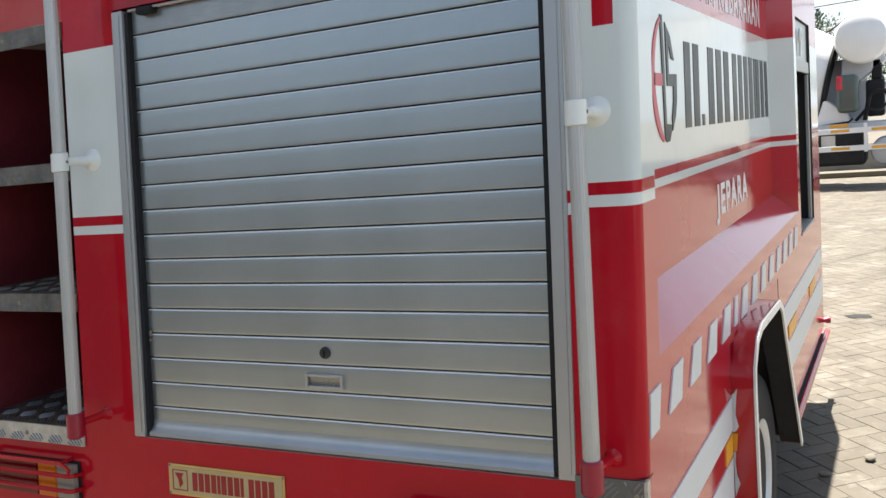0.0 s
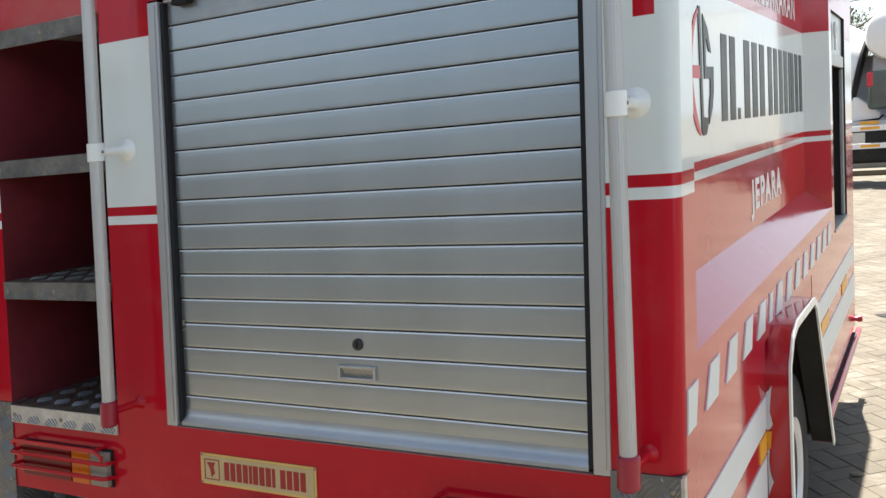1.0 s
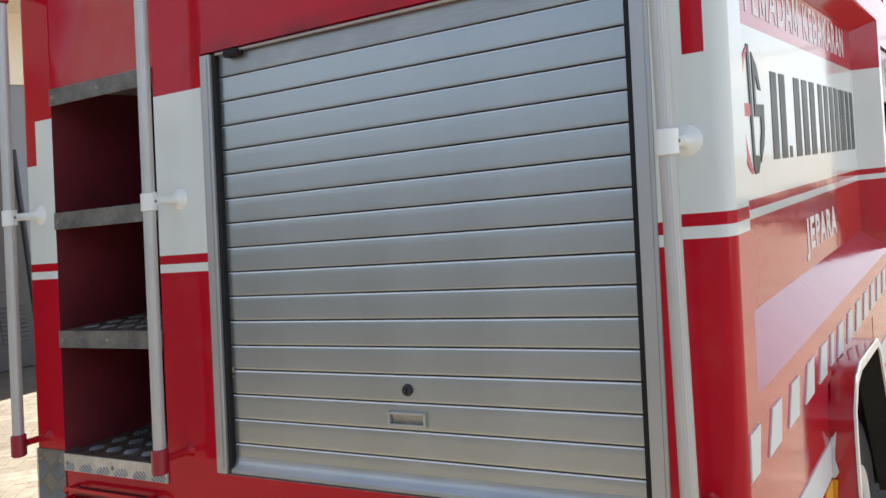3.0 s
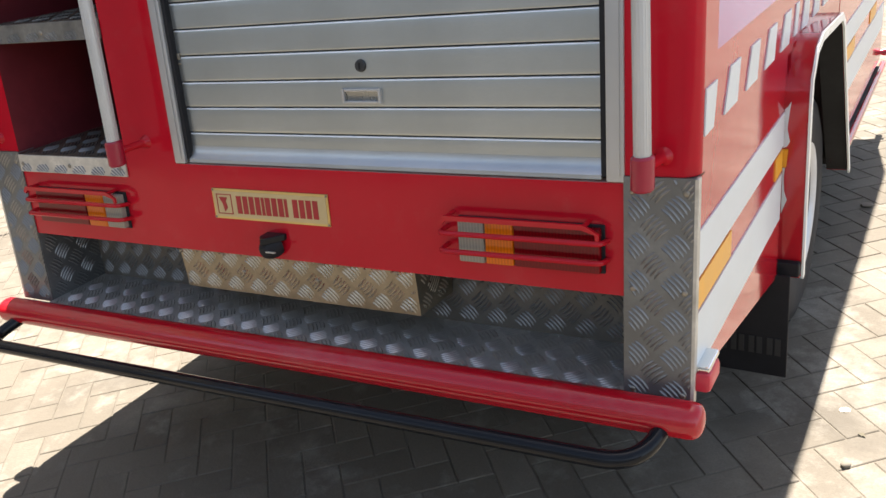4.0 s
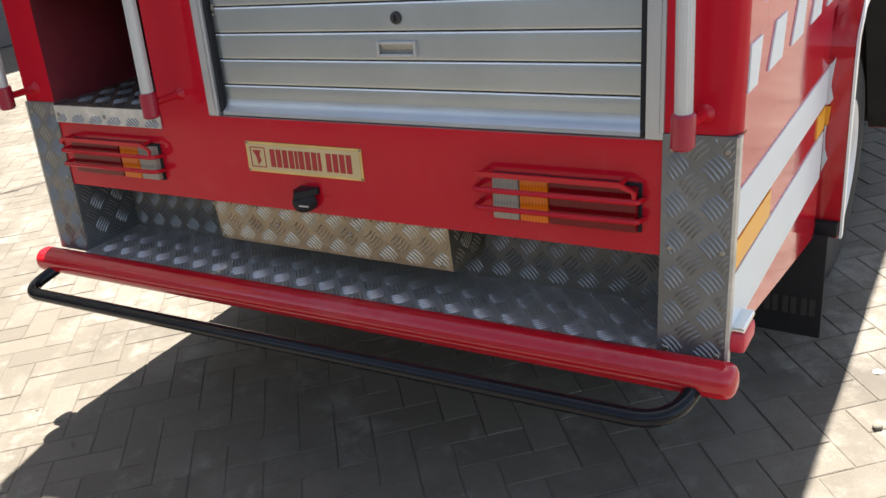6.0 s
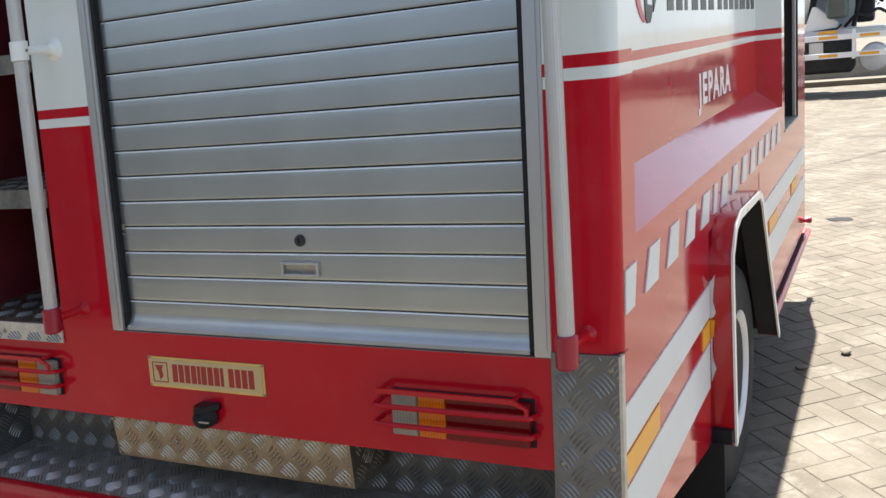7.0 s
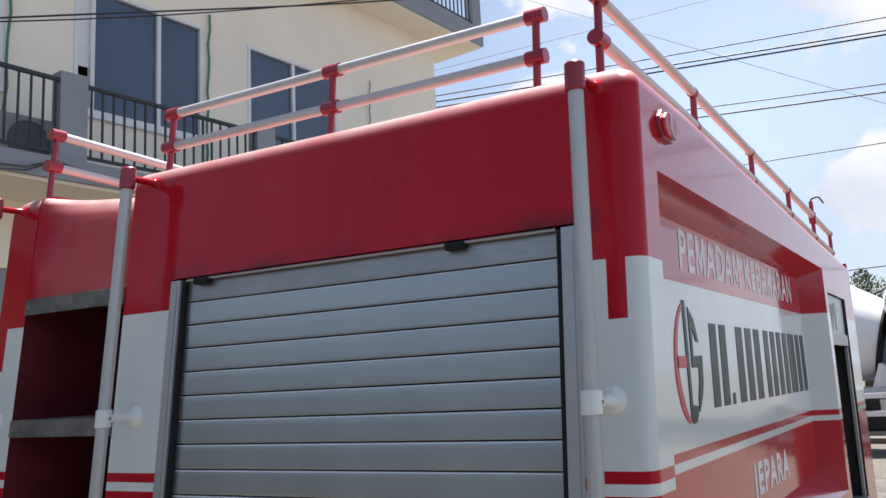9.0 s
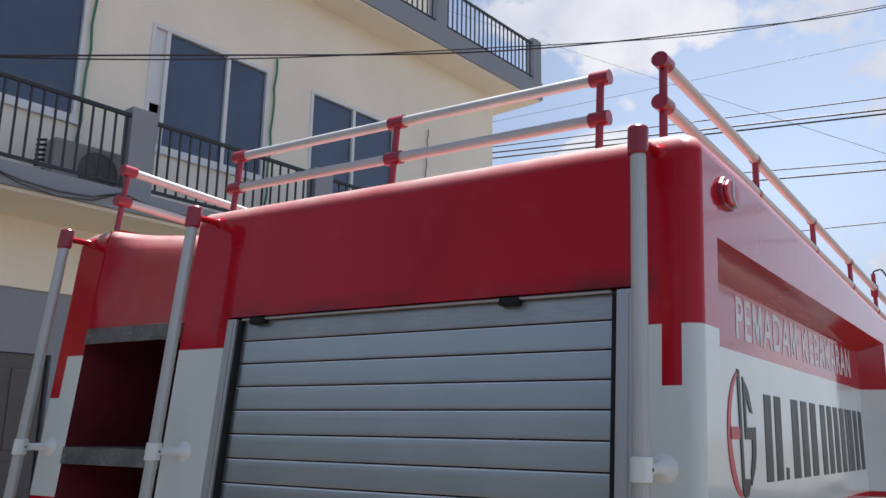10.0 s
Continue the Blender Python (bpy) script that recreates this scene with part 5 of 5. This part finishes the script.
box(bm, 0.235, 0.36, 16.285, 16.40, 1.78, 2.07, 0.05, 3)
part("red_edge", bm, m_ink_lred, ch, "red edge")
bm = B()
prism(bm, ((-0.20, 1.08), (0.42, 1.10), (0.42, 1.30), (0.05, 1.62), (-0.02, 1.62)), "y", 16.6, 17.0, 0.02)
part("side_cover", bm, m_mixer, mixer, "white cover")
bm = B()
tube(bm, [(-0.6, 16.55, 1.13), (-0.1, 16.55, 1.14), (0.42, 16.55, 1.18), (0.5, 16.55, 1.25)], 0.02, 8)
tube(bm, bend([(0.70, 16.6, 1.2), (0.80, 16.5, 1.7), (1.0, 16.5, 1.75), (1.2, 16.5, 1.6)], 0.1, 4), 0.04, 8)
box(bm, 0.72, 1.05, 16.7, 17.2, 1.25, 1.95, 0.06)
box(bm, 0.82, 1.0, 16.9, 17.3, 1.95, 2.35, 0.03)
tube(bm, bend([(0.55, 16.6, 1.2), (0.75, 16.45, 1.42), (0.95, 16.5, 1.35), (1.1, 16.6, 1.5), (1.4, 16.6, 1.3)], 0.08, 4), 0.03, 8)
part("drive_unit", bm, m_rubber, mixer, "dark drive unit with hoses")
for z in (1.03, 0.70):
    bm = B()
    box(bm, -2.2, 2.6, 16.05, 16.09, z - 0.05, z + 0.05, 0.006)
    gr = part("guard_rail", bm, m_mixer, mixer, "white side guard rail with amber strips")
    for a in (-1.2, 0.14, 0.83, 1.9):
        bm = B()
        box(bm, a, a + 0.32, 16.046, 16.05, z - 0.024, z + 0.026)
        part("amber_strip", bm, m_amber_sheet, gr)
for a in (-1.6, 0.70, 2.2):
    bm = B()
    box(bm, a, a + 0.06, 16.06, 16.12, 0.62, 1.16, 0.006)
    part("guard_post", bm, m_mixer, mixer)
bm = B()
box(bm, -2.4, 2.6, 16.5, 17.6, 1.0, 1.16, 0.01)
part("chassis", bm, m_mixer_grey, mixer)
bm = B()
box(bm, 0.10, 0.42, 16.46, 16.5, 1.09, 1.15)
part("amber_plate", bm, m_amber_sheet, mixer)
bm = B()
box(bm, -0.9, 0.72, 16.3, 17.4, 0.36, 0.96, 0.08, 3)
part("fuel_tank", bm, m_under, mixer, "dark fuel tank")
bm = B()
lathe(bm, [(0.0, 0.0), (0.16, 0.02), (0.24, 0.06), (0.26, 0.12), (0.26, 0.8), (0.0, 0.8)], Matrix.Translation((1.06, 16.3, 0.60)) @ pose(0, 0, 0, -90), 32)
part("air_tank", bm, m_mixer_grey, mixer, "pale round air tank")
bm = B()
box(bm, -0.05, 0.20, 16.28, 16.31, 0.72, 0.95, 0.01)
part("tank_band", bm, m_alu, mixer)
for cx in (-1.7, -3.0, 2.3, 3.6):
    bm = B()
    m = Matrix.Translation((cx, 16.45, GZ + 0.5)) @ pose(0, 0, 0, 90)
    lathe(bm, [(0.26, -0.12), (0.44, -0.14), (0.5, -0.10), (0.5, 0.10), (0.44, 0.14), (0.26, 0.12)], m, 36)
    wh = part("wheel", bm, m_tyre, mixer, "truck wheel")
    bm = B()
    lathe(bm, [(0.0, 0.02), (0.10, 0.03), (0.14, 0.12), (0.27, 0.145), (0.28, 0.10), (0.27, -0.1)], m, 32)
    part("rim", bm, m_mixer, wh, "white rim")
bm = B()
box(bm, -30, 60, 19.6, 19.85, GZ, 0.52, 0.02)
tagged(part("yard_wall", bm, m_concrete, None, "low stained concrete yard wall"), category="wall", kind="structure")
bm = B()
box(bm, -30, 60, 18.9, 19.6, GZ, GZ + 0.12, 0.02)
tagged(part("kerb", bm, m_kerb, None, "worn concrete kerb along the wall"), category="kerb", kind="structure")

# unseen wall, added to darken reflections and bounced light on the truck's rear
bm = B()
box(bm, -16.0, 14.0, -6.1, -5.8, GZ, 3.0, 0.02)
tagged(part("unseen_rear_wall", bm, m_dark_wall, None, "added dark grey wall out of view, dimming the truck's rear"), category="wall", kind="structure")

# ---------------------------------------------------------------- tree


def tree(x, y, h, r):
    t = thing("tree", (x, y, GZ), "leafy green tree behind the yard wall", "tree")
    bm = B()
    tube(bm, [(x, y, GZ), (x + 0.05, y, h * 0.3), (x - 0.05, y + 0.1, h * 0.62), (x, y, h * 0.85)], 0.16, 10, True, [0.2, 0.15, 0.09, 0.03])
    for k in range(9):
        a, z = 2.4 * k, h * (0.38 + 0.045 * k)
        tube(bm, [(x, y, z), (x + 0.5 * r * math.cos(a), y + 0.5 * r * math.sin(a), z + 0.3), (x + 0.9 * r * math.cos(a), y + 0.9 * r * math.sin(a), z + 0.7)], 0.05, 6, True, [0.06, 0.04, 0.015])
    part("trunk", bm, m_bark, t)
    rng = random.Random(7)
    verts, faces = [], []
    clumps = [(Vector((rng.gauss(0, 0.5) * r, rng.gauss(0, 0.5) * r, h * 0.62 + rng.gauss(0, 0.15) * h)), rng.uniform(0.28, 0.6)) for _ in range(46)]
    for c, cr in clumps:
        for _ in range(150):
            d = Vector((rng.gauss(0, 1), rng.gauss(0, 1), rng.gauss(0, 0.8))).normalized() * cr * rng.uniform(0.5, 1.05)
            p = Vector((x, y, 0)) + c + d
            u = Vector((rng.gauss(0, 1), rng.gauss(0, 1), rng.gauss(0, 1))).normalized()
            v = u.orthogonal().normalized()
            s = rng.uniform(0.05, 0.10)
            n = len(verts)
            verts += [p - u * s, p + v * s * 0.45, p + u * s, p - v * s * 0.45]
            faces.append((n, n + 1, n + 2, n + 3))
    me = bpy.data.meshes.new("crown")
    me.from_pydata([tuple(v) for v in verts], [], faces)
    me.materials.append(m_foliage)
    tagged(hang("crown", me, t), kind="stuff")


tree(-1.75, 32.5, 5.3, 1.6)
tree(1.9, 34.5, 4.6, 1.5)

# ---------------------------------------------------------------- overhead cables


def cable(a, b, sag, r, label="black overhead cable across the yard", n=24):
    a, b = Vector(a), Vector(b)
    d = b - a
    ext = d.normalized() * max(30.0, d.length)
    a, b = a - ext, b + ext
    pts = [a.lerp(b, k / n) - Vector((0, 0, sag * 4 * (k / n) * (1 - k / n))) + Vector((0, 0, sag * 0.94)) for k in range(n + 1)]
    bm = B()
    tube(bm, pts, r, 6)
    tagged(part("overhead_cable", bm, m_wire, None, label), category="cable", group="cables over the yard")


# a pair of loosely twisted strands that sags from the building out over the yard
for turn, r in ((0.0, 0.008), (math.pi, 0.006)):
    bm = B()
    reach = [-9.3 + 0.45 * k for k in range(78)]
    tube(bm, [(-4.131 + 0.4388 * u + 0.018 * math.cos(1.1 * u + turn), 1.109 + 0.8986 * u, 4.155 + 0.2303 * u + 0.00853 * u * u + 0.018 * math.sin(1.1 * u + turn)) for u in reach], r, 6)
    tagged(part("overhead_cable", bm, m_wire, None, "black twisted overhead cable across the yard"), category="cable", group="cables over the yard")
for a, b, r in (((-14.31, 24.01, 12.35), (-1.48, 28.37, 12.97), 0.022), ((-14.31, 24.01, 12.12), (-1.52, 28.37, 12.55), 0.03), ((-14.31, 24.01, 11.9), (-1.53, 28.36, 12.39), 0.03),
                ((-5.23, 27.75, 10.88), (-1.68, 28.35, 10.76), 0.022), ((-5.14, 27.77, 10.56), (-1.70, 28.35, 10.47), 0.03), ((-3.61, 28.08, 8.66), (-1.86, 28.33, 8.69), 0.018),
                ((-1.15, 28.46, 4.68), (0.89, 28.57, 4.75), 0.02)):
    cable(a, b, 0.3, r)
for a, b in (((-12.21, 25.2, 16.44), (-2.36, 28.27, 11.4)), ((-7.54, 27.12, 14.59), (-1.59, 28.36, 15.02))):
    cable(a, b, 0.1, 0.008, "thin dark overhead wire across the yard")

for sag, r in ((0.10, 0.011), (0.16, 0.007)):
    bm = B()
    pts = [(0.03, -3.0 + 1.5 * k + u, 4.33 - sag * 4 * (u / 1.5) * (1 - u / 1.5) - (0.05 if k % 2 else 0)) for k in range(8) for u in (0.0, 0.35, 0.75, 1.15)]
    tube(bm, pts, r, 6)
    on_house("slack_cable", bm, m_wire, label="slack cable along the balcony edge")

# ---------------------------------------------------------------- clouds


def cloud_bank():
    m, nt, p = tree_of("cumulus")
    nt.nodes.remove(p)
    high = nt.nodes.new("ShaderNodeSeparateXYZ")
    place = nt.nodes.new("ShaderNodeTexCoord")
    nt.links.new(place.outputs["Object"], high.inputs[0])
    heaps = 0.0
    for x, z, wide, tall in ((-100, 432, 115, 62), (-50, 205, 100, 88), (-393, 590, 180, 85), (-490, 385, 130, 45)):
        u = calc(nt, "DIVIDE", calc(nt, "SUBTRACT", high.outputs[0], x), wide)
        v = calc(nt, "DIVIDE", calc(nt, "SUBTRACT", high.outputs[2], z), tall)
        far = calc(nt, "SQRT", calc(nt, "ADD", calc(nt, "MULTIPLY", u, u), calc(nt, "MULTIPLY", v, v)))
        heaps = calc(nt, "MAXIMUM", heaps, ramp(nt, far, 0.35, 1.30, 0.21, 0.0))
    puffs = cloud(nt, 0.0062, 10, 0.56, (1, 1, 1.3))
    a = ramp(nt, calc(nt, "ADD", calc(nt, "SUBTRACT", puffs, 0.03), heaps), 0.555, 0.625)
    haze = ramp(nt, cloud(nt, 0.002, 3, 0.5), 0.3, 0.8, 0.02, 0.10)
    haze = calc(nt, "ADD", haze, ramp(nt, high.outputs[2], 0.0, 400.0, 0.48, 0.0))
    em, tr, mx = nt.nodes.new("ShaderNodeEmission"), nt.nodes.new("ShaderNodeBsdfTransparent"), nt.nodes.new("ShaderNodeMixShader")
    shade = ramp(nt, cloud(nt, 0.006, 7, 0.55), 0.35, 0.62)
    sock(nt, em.inputs["Color"], blend(nt, shade, rgb(0.74, 0.78, 0.85), rgb(1, 1, 1)))
    em.inputs["Strength"].default_value = 0.43
    sock(nt, mx.inputs[0], calc(nt, "MAXIMUM", a, haze))
    nt.links.new(tr.outputs[0], mx.inputs[1])
    nt.links.new(em.outputs[0], mx.inputs[2])
    nt.links.new(mx.outputs[0], nt.nodes["Material Output"].inputs["Surface"])
    bm, n, k = B(), 40, 18
    g = [[bm.verts.new(Vector((math.sin(az) * math.cos(el), math.cos(az) * math.cos(el), math.sin(el))) * 1200) for el in (radians(-0.5 + 58 * j / k) for j in range(k + 1))] for az in (radians(-75 + 150 * i / n) for i in range(n + 1))]
    for i in range(n):
        for j in range(k):
            bm.faces.new((g[i][j], g[i + 1][j], g[i + 1][j + 1], g[i][j + 1]))
    ob = part("backdrop", bm, m, None, "bright cumulus clouds in a blue sky")
    tagged(ob, category="sky", kind="structure")


cloud_bank()

# ---------------------------------------------------------------- paving
bm = B()
for a, b in (((-2500, -2500), (2500, 2500)),):
    quad(bm, (a[0], a[1], GZ - 0.0030), (b[0], a[1], GZ - 0.0030), (b[0], b[1], GZ - 0.0030), (a[0], b[1], GZ - 0.0030))
ground = part("ground", bm, m_joint, None, "sunlit concrete block paving of a yard")
tagged(ground, category="paving", kind="structure")


def herringbone():
    """Blocks 21 x 10.5 cm in a herringbone turned by half a right angle."""
    a, gap = 0.105, 0.0036
    turn = radians(-47)
    c, s = math.cos(turn), math.sin(turn)
    rng = random.Random(3)

    def block(half_l, half_w, h=0.0):
        e = 0.0024
        return ([(-half_l, -half_w, -0.012), (half_l, -half_w, -0.012), (half_l, half_w, -0.012), (-half_l, half_w, -0.012),
                 (-half_l, -half_w, -e), (half_l, -half_w, -e), (half_l, half_w, -e), (-half_l, half_w, -e),
                 (-half_l + e, -half_w + e, 0), (half_l - e, -half_w + e, 0), (half_l - e, half_w - e, 0), (-half_l + e, half_w - e, 0)],
                [(0, 1, 5, 4), (1, 2, 6, 5), (2, 3, 7, 6), (3, 0, 4, 7), (4, 5, 9, 8), (5, 6, 10, 9), (6, 7, 11, 10), (7, 4, 8, 11), (8, 9, 10, 11)])

    vs0, fs0 = block(a - gap / 2, a / 2 - gap / 2)
    one = bpy.data.meshes.new("paver")
    one.from_pydata(vs0, [], fs0)
    one.materials.append(m_paver)
    vs0 = [Vector(v) for v in vs0]
    verts, faces, count = [], [], 0
    near = lambda x, y: (1.02 < x < 2.4 and -0.2 < y < 2.2) or (-1.9 < x < -0.65 and -0.9 < y < 0.7)  # noqa: E731
    n = 190
    for i in range(-n, n):
        for j in range(-n, n):
            kind = (i - j) % 4
            if kind == 0:
                px, py, rot = (i + 1.40) * a, (j + 0.47) * a, 0.0
            elif kind == 3:
                px, py, rot = (i + 0.90) * a, (j + 0.97) * a, math.pi / 2
            else:
                continue
            x, y = c * px - s * py + 1.0, s * px + c * py + 8.0
            if not (-7 < x < 9 and -8.4 < y < 18.8):
                continue
            m = Matrix.Translation((x, y, GZ + rng.uniform(-0.0010, 0.0010))) @ Euler((rng.uniform(-0.006, 0.006), rng.uniform(-0.006, 0.006), turn + rot + rng.uniform(-0.006, 0.006))).to_matrix().to_4x4()
            if near(x, y) and count < 300:
                ob = hang("paver", one, ground)
                ob.matrix_basis = m
                count += 1
                continue
            k = len(verts)
            verts += [tuple(m @ v) for v in vs0]
            faces += [tuple(q + k for q in f) for f in fs0]
    me = bpy.data.meshes.new("pavers")
    me.from_pydata(verts, [], faces)
    me.materials.append(m_paver)
    tagged(hang("far_pavers", me, ground), kind="stuff")


herringbone()

# ---------------------------------------------------------------- litter on the paving
bm, rng = B(), random.Random(11)
for k in range(34):
    x, y = (rng.uniform(1.25, 3.2), rng.uniform(-0.3, 4.5)) if k % 3 else (rng.uniform(-1.8, 0.6), rng.uniform(-1.2, -0.3))
    a, ln, wd = rng.uniform(0, 6.28), rng.uniform(0.008, 0.02), rng.uniform(0.003, 0.007)
    c, sn = math.cos(a), math.sin(a)
    z = GZ + 0.003
    pts = [(-ln, 0, 0.001), (0, wd, 0.005), (ln, 0, 0.002), (0, -wd, 0.004)]
    quad(bm, *[(x + c * p - sn * q, y + sn * p + c * q, z + h) for p, q, h in pts])
tagged(part("dry_leaves", bm, m_leaf_dry, None, "dry leaf scraps scattered on the paving"), category="leaves", kind="stuff")


def stone(x, y, r, flat, turn, label, mat, name="stone", category="stone"):
    rng = random.Random(round(1000 * x))
    bm = B()
    bmesh.ops.create_icosphere(bm, subdivisions=2, radius=r)
    for v in bm.verts:
        v.co *= 1 + rng.uniform(-0.16, 0.16)
        v.co.z *= flat
        v.co.x *= 1.35
    low = min(v.co.z for v in bm.verts)
    for v in bm.verts:
        v.co = pose(x, y, GZ - low, 0, 0, turn) @ v.co
    tagged(part(name, bm, mat, None, label, angle=60), category=category)


stone(1.229, 0.556, 0.011, 0.75, 20, "small dark pebble lying on the paving", m_kerb)
stone(1.256, 2.663, 0.024, 0.55, 70, "grey stone lying on the sunlit paving", m_kerb)
stone(1.084, 2.429, 0.020, 0.40, 10, "small dark stone on the paving", m_kerb)
stone(1.195, 0.815, 0.012, 0.20, 40, "pale paper scrap on the paving", m_cream, "scrap", "scrap")
stone(-0.615, -0.633, 0.009, 0.30, 30, "pale paper scrap on the paving", m_cream, "scrap", "scrap")
stone(1.07, 5.55, 0.068, 0.06, 5, "dark flat metal drain lid sunk in the paving", m_under, "drain_lid", "drain lid")
